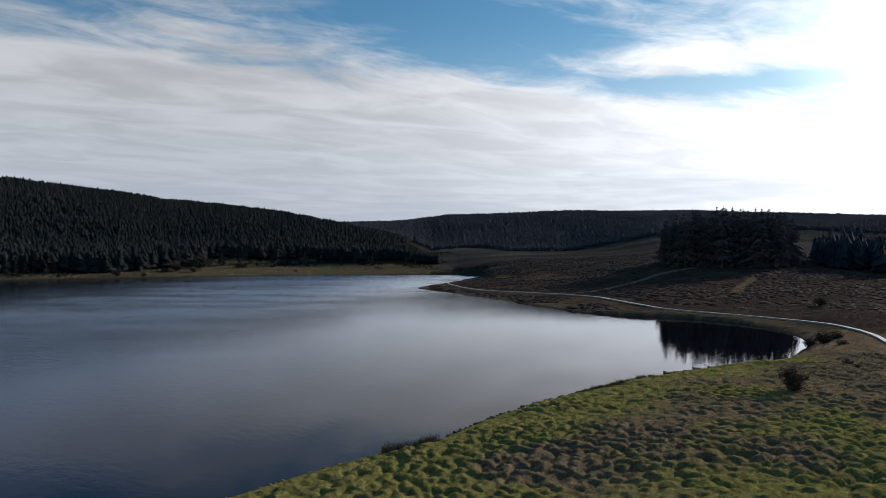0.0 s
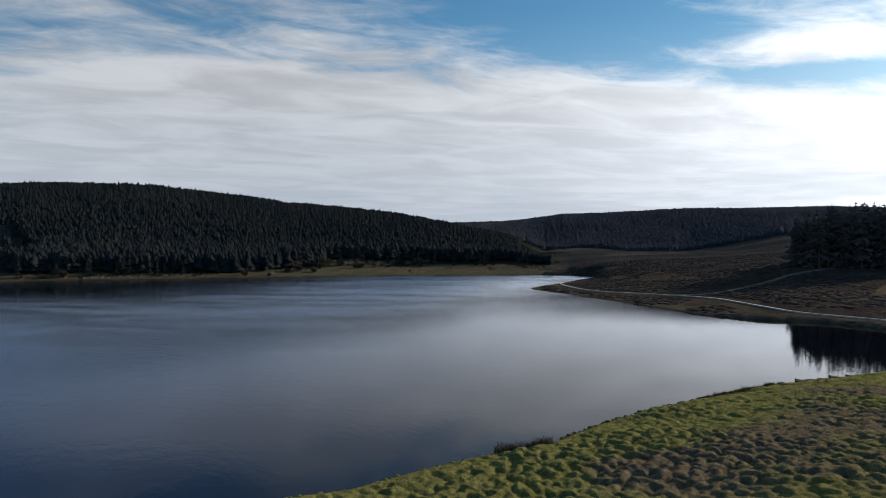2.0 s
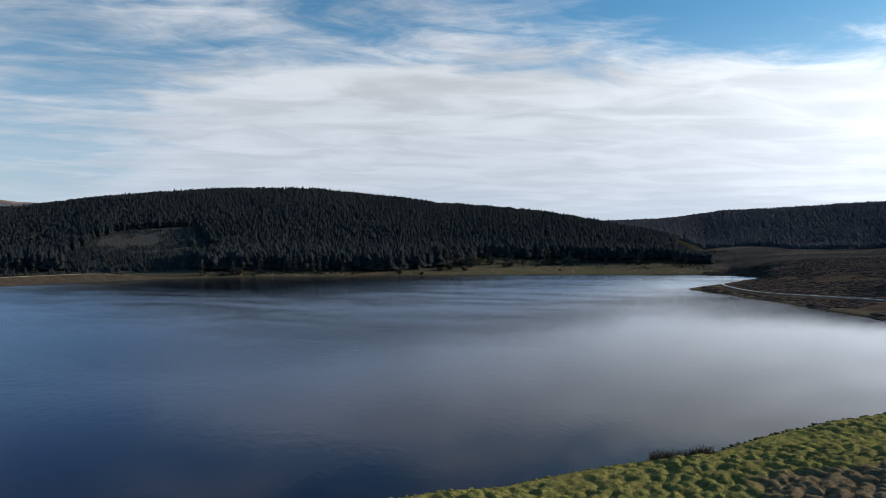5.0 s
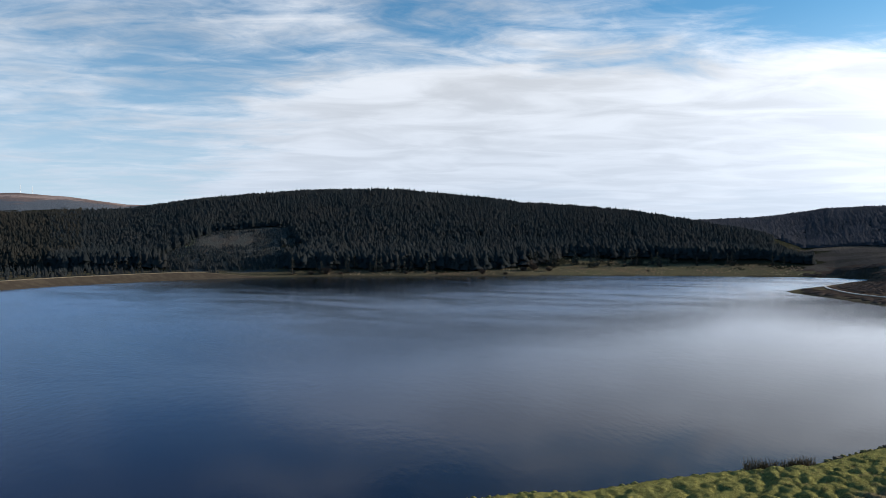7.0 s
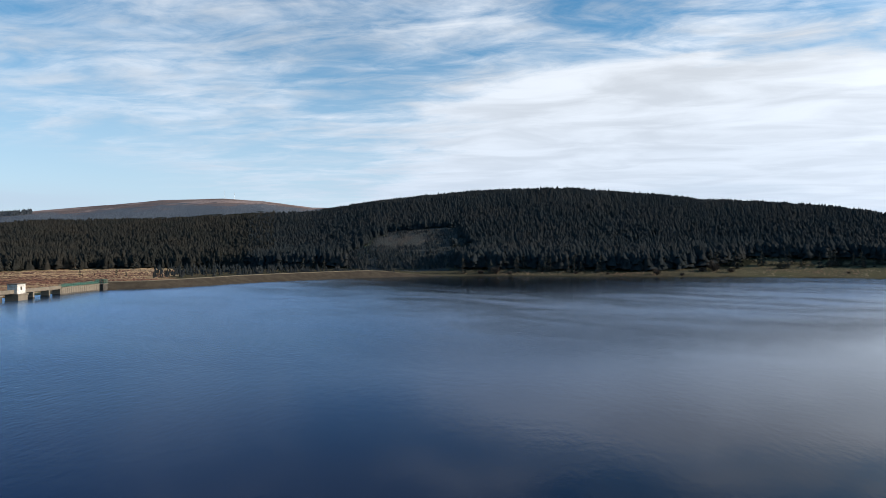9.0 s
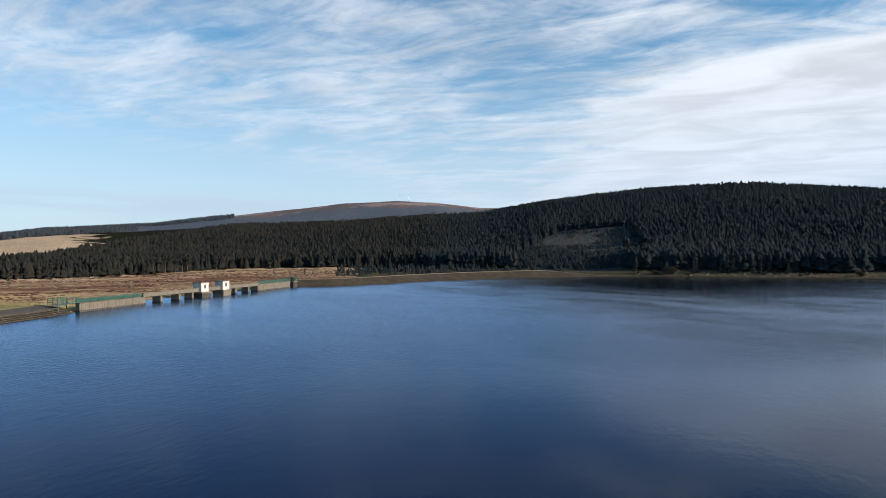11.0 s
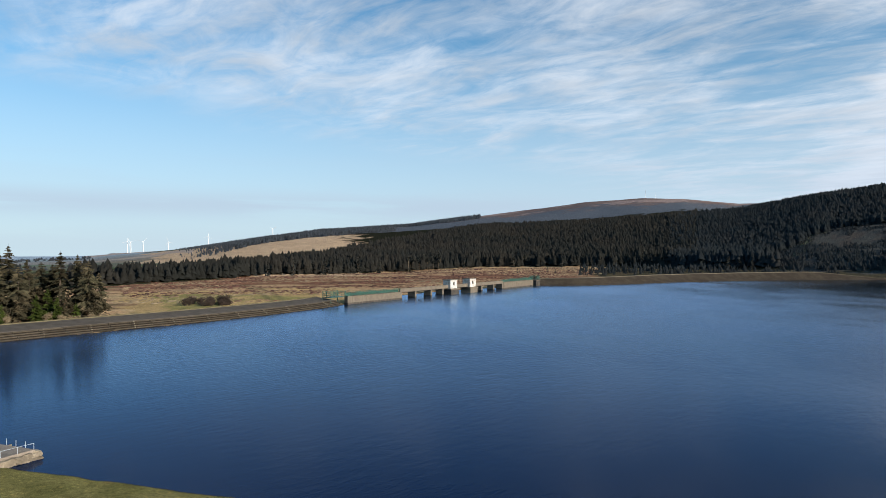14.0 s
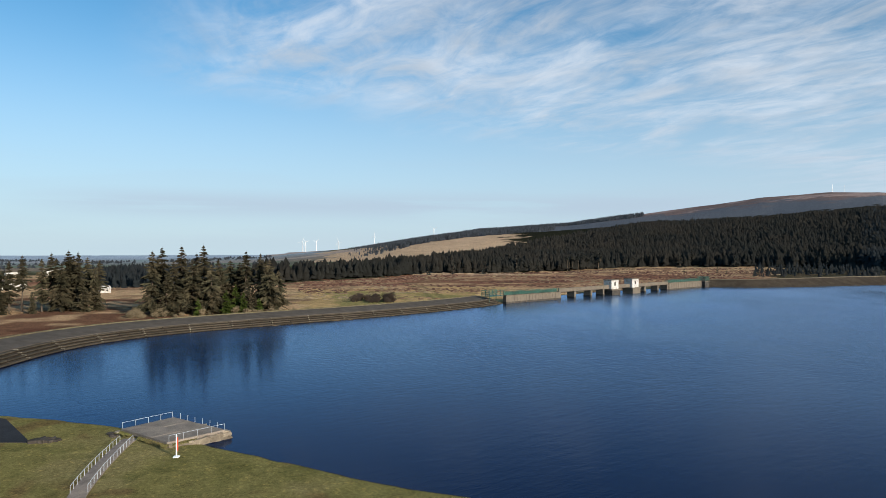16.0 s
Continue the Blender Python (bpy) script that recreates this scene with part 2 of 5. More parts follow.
M_GROUND, M_WATER = ground_material(), water_material()
M_NEEDLE = surface("spruce_needles", (0.033, 0.038, 0.038), 1.0, vary=0.3, scale=0.014, fine=1.5, per_island=0.22, tint=(0.045, 0.045, 0.042), dull=True, soft=0.8)
M_NEEDLE_BROWN = surface("brownish_spruce_needles", (0.036, 0.035, 0.029), 1.0, vary=0.3, scale=0.012, fine=1.5, per_island=0.22, tint=(0.050, 0.043, 0.033), dull=True, soft=0.78)
# far and eastern needles are paler and bluer: haze carried by their colour
M_HAZED_FAR = surface("hazed_far_spruce", (0.072, 0.080, 0.088), 1.0, vary=0.3, scale=0.01, fine=0.5, per_island=0.35, tint=(0.066, 0.068, 0.070), dull=True, soft=0.68)
M_HAZED_EAST = surface("hazed_eastern_spruce", (0.078, 0.076, 0.084), 1.0, vary=0.15, scale=0.01, fine=0.5, per_island=0.06, tint=(0.066, 0.064, 0.072), dull=True, soft=0.85)
M_CROWN = surface("conifer_crown", (0.050, 0.045, 0.026), 1.0, vary=0.4, scale=0.12, fine=3.0, per_island=0.35, per_object=0.35, tint=(0.082, 0.064, 0.038), dull=True)
M_CROWN_FAR = surface("far_conifer_crown", (0.050, 0.052, 0.044), 1.0, vary=0.3, scale=0.12, fine=2.0, per_island=0.3, per_object=0.25, tint=(0.058, 0.054, 0.046), dull=True)
# paler copy of the far crown, the veil of haze included in its colour
M_STAND = surface("hazed_stand_crown", (0.11, 0.098, 0.10), 1.0, vary=0.3, scale=0.12, fine=2.0, per_island=0.3, per_object=0.25, tint=(0.10, 0.088, 0.085), dull=True)
M_YOUNG = surface("young_spruce_crown", (0.075, 0.10, 0.022), 1.0, vary=0.3, scale=0.3, fine=3.0, per_object=0.3, dull=True)
M_PALETWIG = surface("pale_scrub_twigs", (0.26, 0.20, 0.12), 0.9, vary=0.3, scale=1.0, fine=8.0)
M_BARK = surface("conifer_bark", (0.12, 0.09, 0.065), 0.9, vary=0.4, scale=1.0, fine=8.0, bump=0.4)
M_TWIG = surface("bare_twigs", (0.075, 0.055, 0.042), 0.9, vary=0.3, scale=1.0, fine=8.0)
M_LIP = surface("bank_grass_lip", (0.135, 0.13, 0.042), 1.0, vary=0.4, scale=0.15, fine=2.5, per_island=0.25, tint=(0.15, 0.12, 0.05), dull=True)
M_BOULDER = surface("dark_boulder", (0.085, 0.07, 0.055), 0.9, vary=0.4, scale=0.8, fine=5.0, bump=0.6, tint=(0.045, 0.037, 0.03), per_object=0.3)
M_HEATHER = surface("heather_clumps", (0.055, 0.038, 0.032), 1.0, vary=0.4, scale=0.02, fine=0.5, per_island=0.4, tint=(0.075, 0.050, 0.036), dull=True)
M_STRAW = surface("straw_tussocks", (0.28, 0.21, 0.12), 1.0, vary=0.3, scale=0.02, fine=0.4, per_island=0.35, tint=(0.24, 0.13, 0.08), dull=True)
M_REED = surface("dry_rushes", (0.16, 0.11, 0.06), 0.9, vary=0.4, scale=1.5, fine=8.0, per_island=0.4)
M_CONCRETE = surface("weathered_concrete", (0.165, 0.135, 0.10), 0.9, vary=0.35, scale=0.35, fine=4.0, bump=0.3, tint=(0.135, 0.11, 0.083))
M_PITCH = surface("stone_pitching", (0.075, 0.060, 0.043), 0.95, vary=0.45, scale=0.5, fine=4.0, bump=0.5, tint=(0.055, 0.045, 0.03), per_object=0.25)
# dark for the shade in the dam's ledge gaps and the wet lowest row
M_RISER = surface("shaded_gap_wet_stone", (0.022, 0.017, 0.012), 0.9, vary=0.5, scale=0.6, fine=4.0, bump=0.5, tint=(0.035, 0.026, 0.018))
M_KERB = surface("lichened_kerb", (0.15, 0.125, 0.07), 0.95, vary=0.4, scale=0.5, fine=4.0, tint=(0.09, 0.075, 0.045))
M_ROAD = surface("grey_tarmac", (0.105, 0.087, 0.068), 0.9, vary=0.25, scale=0.3, fine=5.0, bump=0.2)
M_DARKROAD = surface("dark_asphalt", (0.04, 0.04, 0.042), 0.9, vary=0.25, scale=0.4, fine=6.0, bump=0.2)
M_WHITE = surface("weathered_white_render", (0.56, 0.53, 0.48), 0.8, vary=0.15, scale=0.6, fine=5.0, tint=(0.36, 0.32, 0.27))
M_GREEN = surface("green_painted_steel", (0.028, 0.10, 0.068), 0.5, vary=0.25, scale=1.0, fine=8.0)
M_STEEL = surface("galvanised_steel", (0.62, 0.63, 0.64), 0.45, metal=0.3, vary=0.15, scale=2.0, fine=12.0)
M_STONE = surface("rough_stone", (0.33, 0.27, 0.19), 0.9, vary=0.4, scale=0.8, fine=5.0, bump=0.6, tint=(0.15, 0.12, 0.085), per_object=0.35)
M_RED = surface("orange_red_paint", (0.65, 0.09, 0.035), 0.5, vary=0.1)
M_PAINT = surface("white_paint", (0.8, 0.8, 0.78), 0.5, vary=0.08)
M_TRACK = surface("pale_gravel_track", (0.42, 0.40, 0.37), 0.28, vary=0.3, scale=0.5, fine=5.0)

# ------------------------------------------------------------------ small tools


def make_mesh(name, verts, faces, material=None, smooth=False):
    me = bpy.data.meshes.new(name)
    me.from_pydata([tuple(map(float, v)) for v in verts], [], faces)
    if material:
        me.materials.append(material)
    if smooth:
        me.polygons.foreach_set("use_smooth", [True] * len(me.polygons))
    me.update()
    return me


def big_mesh(name, verts, tris, material, smooth=False):
    """A mesh out of numpy arrays of places and triangles."""
    me = bpy.data.meshes.new(name)
    k = tris.shape[1]
    me.vertices.add(len(verts))
    me.vertices.foreach_set("co", verts.astype(np.float32).ravel())
    me.loops.add(tris.size)
    me.loops.foreach_set("vertex_index", tris.astype(np.int32).ravel())
    me.polygons.add(len(tris))
    me.polygons.foreach_set("loop_start", np.arange(0, tris.size, k, dtype=np.int32))
    me.polygons.foreach_set("use_smooth", np.full(len(tris), smooth))
    me.materials.append(material)
    me.update(calc_edges=True)
    return me


def part(name, bm, material, parent, label=""):
    me = bm
    if isinstance(bm, bmesh.types.BMesh):
        me = bpy.data.meshes.new(name)
        bm.normal_update()
        bm.to_mesh(me)
        bm.free()
    if material and not me.materials:
        me.materials.append(material)
    ob = new(name, me)
    ob.parent = parent
    if label:
        ob["label"] = label
    return ob


def thing(name, place, label, category, group="", turn=0.0, kind=""):
    ob = new(name)
    ob.empty_display_size = 0.3
    ob.matrix_world = pose(*place, 0, 0, turn)
    return tagged(ob, label, category, group, kind)


def box(bm, cx, cy, cz, sx, sy, sz, bevel=0.0, rz=0.0):
    m = Matrix.Translation((cx, cy, cz)) @ Matrix.Rotation(rz, 4, "Z") @ Matrix.Diagonal((sx, sy, sz, 1))
    made = bmesh.ops.create_cube(bm, size=1.0, matrix=m)
    if bevel:
        edges = {e for v in made["verts"] for e in v.link_edges}
        bmesh.ops.bevel(bm, geom=list(edges), offset=bevel, segments=1, affect="EDGES")
    return bm


def tube(bm, a, b, ra, rb=None, sides=8):
    a, b = Vector(a), Vector(b)
    d = b - a
    m = Matrix.Translation((a + b) / 2) @ d.to_track_quat("Z", "Y").to_matrix().to_4x4()
    bmesh.ops.create_cone(bm, cap_ends=True, segments=sides, radius1=ra, radius2=ra if rb is None else rb, depth=d.length, matrix=m)
    return bm


def hash2(ix, iy, seed):
    h = (ix.astype(np.int64) * 374761393 + iy.astype(np.int64) * 668265263 + seed * 1442695041) & 0x7FFFFFFF
    h = ((h ^ (h >> 13)) * 1274126177) & 0x7FFFFFFF
    return ((h ^ (h >> 16)) & 0xFFFF) / 65535.0


def vnoise(x, y, size, seed=0):
    u, v = x / size, y / size
    ix, iy = np.floor(u), np.floor(v)
    fx, fy = u - ix, v - iy
    fx, fy = fx * fx * (3 - 2 * fx), fy * fy * (3 - 2 * fy)
    a, b = hash2(ix, iy, seed), hash2(ix + 1, iy, seed)
    c, d = hash2(ix, iy + 1, seed), hash2(ix + 1, iy + 1, seed)
    return (a * (1 - fx) + b * fx) * (1 - fy) + (c * (1 - fx) + d * fx) * fy


def fnoise(x, y, size, seed=0, octaves=4):
    total, amp, out = 0.0, 1.0, 0.0
    for k in range(octaves):
        out = out + amp * vnoise(x, y, size / 2 ** k, seed + k * 7)
        total, amp = total + amp, amp * 0.5
    return out / total


def mounds(x, y, size, seed=0):
    """Rounded tussocks: 1 in the middle of a cell's mound, 0 in the gaps."""
    u, v = x / size, y / size
    ix, iy = np.floor(u), np.floor(v)
    best = np.full(x.shape, 9.0)
    for dx in (-1, 0, 1):
        for dy in (-1, 0, 1):
            cx, cy = ix + dx, iy + dy
            px, py = cx + hash2(cx, cy, seed), cy + hash2(cx, cy, seed + 5)
            grow = 0.6 + 0.8 * hash2(cx, cy, seed + 9)
            best = np.minimum(best, ((px - u) ** 2 + (py - v) ** 2) / grow)
    return np.clip(1 - best * 1.5, 0, 1)


def smooth(v, lo, hi):
    k = np.clip((v - lo) / (hi - lo), 0, 1)
    return k * k * (3 - 2 * k)


# ------------------------------------------------------------------ the lie of the land
NEAR_BANK = [(-112, -68), (-110, -59), (-107, -49), (-94, -28), (-88, -19), (-79, -4), (-75.5, 4), (-68, 25), (-50, 51), (-30, 73),
             (-22.5, 77), (-16, 86), (-6, 95), (1, 103), (6, 112), (14, 122), (22, 131), (38, 148), (53, 157), (72, 171), (87, 177), (100, 193), (112, 211)]
EAST_SHORE = [(121, 241), (116, 274), (101, 296), (77, 302), (58, 334), (38, 400), (6, 483), (-19, 532), (-20, 556), (-4, 612), (20, 715), (48, 795), (64, 815)]
FAR_SHORE = [(62, 834), (30, 866), (-17, 884), (-126, 861), (-225, 822), (-291, 799), (-337, 739), (-388, 700), (-436, 671), (-478, 635), (-510, 607), (-535, 578), (-546, 522), (-553, 450), (-548, 410), (-543, 375), (-536, 340), (-521, 305), (-509, 273), (-500, 245), (-500, 224)]
DAM_LINE = [(-509, 200), (-464, 128), (-434, 96), (-392, 54), (-338, 32), (-283, -15), (-250, -54), (-221, -84), (-204, -94), (-184, -99), (-158, -98), (-135, -97), (-119, -83)]


def rounded(line, steps=3):
    """Corner cutting: a smoother line through the middles of the pieces."""
    p = np.array(line, float)
    for _ in range(steps):
        q = np.roll(p, -1, axis=0)
        p = np.stack([p * 0.75 + q * 0.25, p * 0.25 + q * 0.75], 1).reshape(-1, 2)
    return p


LAKE = rounded(NEAR_BANK + EAST_SHORE + FAR_SHORE + DAM_LINE, 2)


def to_shore(x, y):
    """Distance from the water's edge: over land positive, over water negative."""
    best, inside = np.full(x.shape, 1e12), np.zeros(x.shape, bool)
    for (ax, ay), (bx, by) in zip(LAKE, np.roll(LAKE, -1, axis=0)):
        ex, ey = bx - ax, by - ay
        k = np.clip(((x - ax) * ex + (y - ay) * ey) / (ex * ex + ey * ey), 0, 1)
        best = np.minimum(best, (x - ax - k * ex) ** 2 + (y - ay - k * ey) ** 2)
        with np.errstate(divide="ignore", invalid="ignore"):
            inside ^= ((ay > y) != (by > y)) & (x < ex * (y - ay) / (ey if ey else 1e-9) + ax)
    return np.where(inside, -1, 1) * np.sqrt(best)


def keyed(a, rows):
    rows = np.array(rows, float)
    return np.interp(a, rows[:, 0], rows[:, 1])


# heading: distance of the foot of the slopes, and the angle under which it lies from the eye
FOOT_R = [(-60, 520), (-27, 555), (-17, 555), (-10, 620), (-4, 720), (-1, 930), (2, 960), (12, 955), (21, 895), (25, 850), (32, 832), (40, 825), (48, 850), (60, 930), (70, 950), (79, 850), (86, 770), (90, 720), (94, 660), (98, 620), (102, 560), (106, 560), (112, 800), (140, 800)]
FOOT_E = [(-60, -1.9), (-32, -1.5), (-27, -1.0), (-17, -1.0), (-10, -1.4), (-4, -1.6), (-1, -1.1), (3, -0.85), (12, -0.98), (21, -1.1), (25, -1.45), (40, -1.5), (48, -1.45), (66, -1.25), (74, -1.4), (79, -1.75), (86, -1.95), (90, -2.03), (94, -2.28), (98, -2.47), (102, -2.67), (106, -2.7), (112, -1.92), (140, -1.9)]
MID_R = [(-60, 900), (-17, 900), (-10, 1250), (1, 1350), (3, 1250), (13, 1250), (32, 1320), (48, 1320), (57, 1450), (64, 1550), (79, 1600), (93, 1500), (104, 1500), (112, 1800), (140, 1800)]
MID_E = [(-60, 0.5), (-27, 0.2), (-17, 0.1), (-10, 0.3), (-1, 0.4), (1, 0.3), (2, 0.6), (4, 1.25), (8.5, 2.1), (13, 2.95), (17, 3.38), (21.5, 3.72), (25, 4.15), (29, 4.58), (32, 4.87), (36, 4.85), (39, 4.72), (44, 4.28), (48, 3.75), (53, 2.9), (57, 2.7), (64, 2.2), (74, 1.9), (79, 1.5), (86, 1.15), (90, 0.8), (93, 0.5), (98, -0.15), (104, -0.8), (140, -0.95)]
FAR_R = [(-60, 2000), (13, 2000), (32, 2000), (44, 2500), (53, 3000), (70, 3000), (79, 2600), (98, 2500), (112, 4000), (140, 4000)]
FAR_E = [(-60, 2.2), (-33, 2.52), (-27, 2.88), (-18, 3.24), (-10, 3.33), (-4, 3.13), (-0.8, 3.03), (4, 2.5), (8.5, 2.3), (13, 2.3), (32, 3.8), (48, 3.5), (53, 3.5), (57, 4.02), (60, 4.14), (64.5, 3.9), (68, 3.45), (73, 2.85), (79, 2.0), (86, 1.5), (93, 0.5), (98, 0.0), (104, -0.5), (112, -0.5), (140, -0.5)]


def land(x, y, d=None):
    d = to_shore(x, y) if d is None else d
    r, a = np.hypot(x, y), np.degrees(np.arctan2(-x, y))
    a = np.where(a < -100, a + 360, a)
    rf, rm, rr = keyed(a, FOOT_R), keyed(a, MID_R), keyed(a, FAR_R)
    zf = EYE + rf * np.tan(np.radians(keyed(a, FOOT_E)))
    zm = EYE + rm * np.tan(np.radians(keyed(a, MID_E)))
    zr = EYE + rr * np.tan(np.radians(keyed(a, FAR_E)))
    dry = np.maximum(d, 0)
    k = dry / (dry + np.maximum(rf - r, 0) + 1e-6)
    z0 = zf * k + 0.55 * (1 - np.exp(-dry / 1.2)) * (1 - k) + 0.02 * np.minimum(dry, 60) * (1 - k)
    u = np.clip((r - rf) / (rm - rf), 0, 1)
    z1 = zf + (zm - zf) * (u * 0.75 + 0.25 * np.sin(u * np.pi / 2))
    w = np.clip((r - rm) / (rr - rm), 0, 1)
    z2 = zm + (zr - zm) * (w * w * (3 - 2 * w) * 0.6 + w * 0.4)
    z3 = zr + (np.clip((r - rr) / 1500, 0, 1)) * np.where(zr > 10, -0.35 * zr, EYE - 60 - zr * 0 - zr) * np.where(zr > 10, 1, 0.3)
    z = np.where(r < rf, z0, np.where(r < rm, z1, np.where(r < rr, z2, z3)))
    rough = np.clip((r - rf) / 300, 0, 1) * 6 * (fnoise(x, y, 160, 3) - 0.5)
    wet = -np.minimum(-np.minimum(d, 0) * 0.25, 3.0) - 0.05
    return np.where(d > 0, z + rough, wet)


def at_height(x, y):
    return float(land(np.array([float(x)]), np.array([float(y)]))[0])


def polar(a, r):
    return -np.sin(np.radians(a)) * r, np.cos(np.radians(a)) * r


EAST_PATH = [(14, 700), (3, 649), (7, 549), (26, 485), (59, 438), (84, 389), (90, 348), (96, 321), (105, 310), (114, 301), (126, 284), (134, 266), (140, 250), (139, 232), (135, 216), (129, 202), (121, 180)]
TRACKS = [([(200, 532), (160, 495), (128, 455), (108, 435), (87, 415), (70, 425)], 2.6, (0.22, 0.18, 0.14)), ([(196, 440), (184, 415), (168, 392), (155, 366)], 2.5, (0.15, 0.115, 0.075)),
          ([(-500, -14), (-475, -7), (-411, 2), (-367, 6)], 1.6, (0.17, 0.15, 0.07)), ([(-500, -20), (-470, -13), (-408, -4), (-360, 0)], 1.6, (0.17, 0.15, 0.07))]


def far_from(x, y, line):
    """Distance from a broken line."""
    far = np.full(x.shape, 1e9)
    for (ax, ay), (bx, by) in zip(line, line[1:]):
        ex, ey = bx - ax, by - ay
        q = np.clip(((x - ax) * ex + (y - ay) * ey) / (ex * ex + ey * ey), 0, 1)
        far = np.minimum(far, np.hypot(x - ax - q * ex, y - ay - q * ey))
    return far


def build_ground():
    az = np.concatenate([np.arange(-46, 25, 0.18), np.arange(25, 128, 0.25), np.arange(128, 314, 3.0)])
    rad = np.concatenate([[0.3], np.arange(3, 58, 2.5), np.arange(58, 205, 0.4), 205 * 1.0125 ** np.arange(0, 292)])
    rad = np.append(rad[rad < 4880], 4920)
    A, R = np.meshgrid(az, rad, indexing="ij")
    x, y = polar(A, R)
    x, y = x + 1.5, y - 1.0
    R, A = np.hypot(x, y), np.degrees(np.arctan2(-x, y))
    A = np.where(A < -100, A + 360, A)
    d = to_shore(x, y)
    edge = d + 1.6 * (fnoise(x, y, 9, 11, 3) - 0.5) * np.clip(1 - R / 900, 0.2, 1)
    z = land(x, y, edge)
    # tussocks on the near bank, a smoother sward by the landing stage
    near = (R < 330) & (R > 57) & (edge > 0.2)
    off_path = far_from(x, y, EAST_PATH)
    rough = (1 - smooth(A, 55, 85)) * smooth(edge, 0.3, 4) * smooth(off_path, 2.0, 6.0)
    patch = smooth(fnoise(x, y, 22, 21, 3), 0.36, 0.6)
    lump = mounds(x, y, 1.7, 2) * 0.46 + mounds(x + 0.5 * y, y, 0.95, 6) * 0.26
    z = z + np.where(near, lump * rough * (0.8 + 0.8 * patch), 0) + np.where(near, 0.14 * smooth(off_path, 2.0, 6.0) * (fnoise(x, y, 3.0, 5) - 0.5) + rough * 0.30 * (fnoise(x, y, 1.1, 15, 2) - 0.5), 0)
    # colours
    n1, n2, n3 = fnoise(x, y, 14, 31), fnoise(x, y, 60, 41), fnoise(x, y, 4, 51, 3)
    col = np.zeros(x.shape + (3,))

    def lay(mask, c):
        nonlocal col
        m = np.clip(mask, 0, 1)[..., None]
        col = col * (1 - m) + np.array(c) * m

    heather, tan, green, dark = (0.06, 0.044, 0.036), (0.46, 0.34, 0.18), (0.205, 0.19, 0.062), (0.022, 0.022, 0.014)
    lay(np.ones(x.shape), (0.10, 0.075, 0.045))
    A0, R0 = A, R
    A = A + 5 * (fnoise(x, y, 45, 131) - 0.5) + 2.5 * (n1 - 0.5)
    R = R * (1 + 0.12 * (fnoise(x, y, 45, 141) - 0.5) + 0.08 * (n1 - 0.5))
    east = (A < 1) & (R > 200)
    lay(east * 1.0, heather)
    lay(east * smooth(n2 + 0.4 * (n1 - 0.5), 0.58, 0.72) * 0.6, (0.11, 0.085, 0.055))
    lay(east * smooth(edge, 16, 3) * 0.6, (0.15, 0.12, 0.08))
    bank = (R < 300) & (A < 140) & (A > -60) & ~((A > 84) & (R > 150))
    lay(bank * smooth(R + 60 * (n2 - 0.5), 250, 190), green)
    brown = smooth(n2 * 0.6 + n1 * 0.4 + 0.10 * smooth(A, 10, -25) - 0.2 * smooth(edge, 22, 4), 0.44, 0.58) * (1 - smooth(A, 50, 80))
    lay(bank * brown * 0.85 * (R < 260), (0.18, 0.13, 0.09))
    # hollows between tussocks coloured dark, in place of shade
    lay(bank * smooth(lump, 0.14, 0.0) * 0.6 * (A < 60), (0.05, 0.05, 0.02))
    lay(bank * smooth(A0, 60, 80) * 1.0, (0.23, 0.20, 0.07))
    lay(bank * smooth(A0, 60, 80) * smooth(n1, 0.42, 0.62) * 0.7, (0.27, 0.22, 0.095))
    lay(bank * smooth(A0, 60, 80) * smooth(n3, 0.55, 0.72) * 0.6, (0.15, 0.14, 0.045))
    lay(bank * smooth(A0, 60, 80) * smooth(fnoise(x, y, 6, 77, 3), 0.62, 0.75) * 0.6, (0.16, 0.095, 0.045))
    west = (A > 63.5) & (R > 150)
    lay((A > 52) * (A <= 63.5) * (R > 560) * 1.0, (0.085, 0.068, 0.042))
    lay((A > 52) * (A <= 63.5) * (R > 560) * smooth(n1, 0.5, 0.62) * 0.7, (0.05, 0.052, 0.03))
    lay(west * 1.0, (0.46, 0.30, 0.165))
    lay(west * smooth(R + 120 * (n2 - 0.5), 470, 540) * smooth(R + 120 * (n1 - 0.5), 760, 640) * 0.85, (0.19, 0.082, 0.055))
    lay(west * smooth(n1, 0.52, 0.66) * 0.6, tan)
    lay(west * smooth(fnoise(x, y * 0.35 + x * 0.2, 16, 171, 4), 0.54, 0.66) * 0.65, (0.13, 0.062, 0.042))
    lay(west * smooth(fnoise(x, y, 9, 181, 3), 0.62, 0.74) * 0.5, (0.09, 0.085, 0.045))
    lay((A > 84) * (A < 101) * (R > 270) * (R < 470) * smooth(n2, 0.3, 0.55) * 0.75, (0.42, 0.29, 0.125))
    lay((A > 86) * (A < 98) * (R > 300) * (R < 420) * smooth(fnoise(x, y, 30, 191), 0.42, 0.58) * 0.75, (0.21, 0.20, 0.07))
    lay((A > 104) * (R > 200) * (R < 420) * 0.85 * smooth(n1, 0.35, 0.6), (0.12, 0.05, 0.032))
    far_strip = (A > 1) * (A < 52) * (R > 500) * (R < keyed(A, FOOT_R) + 10)
    lay(far_strip * 1.0, (0.115, 0.095, 0.055))
    lay(far_strip * smooth(n1, 0.5, 0.7) * 0.6, (0.10, 0.092, 0.048))
    lay(far_strip * smooth(A, 19, 24) * 0.8, (0.06, 0.052, 0.034))
    slope = R > keyed(A, FOOT_R)
    lay(slope * 1.0 * (A > 0.5) * (A < 84), dark)
    lay(slope * (A <= 0.5) * 1.0, (0.058, 0.052, 0.048))
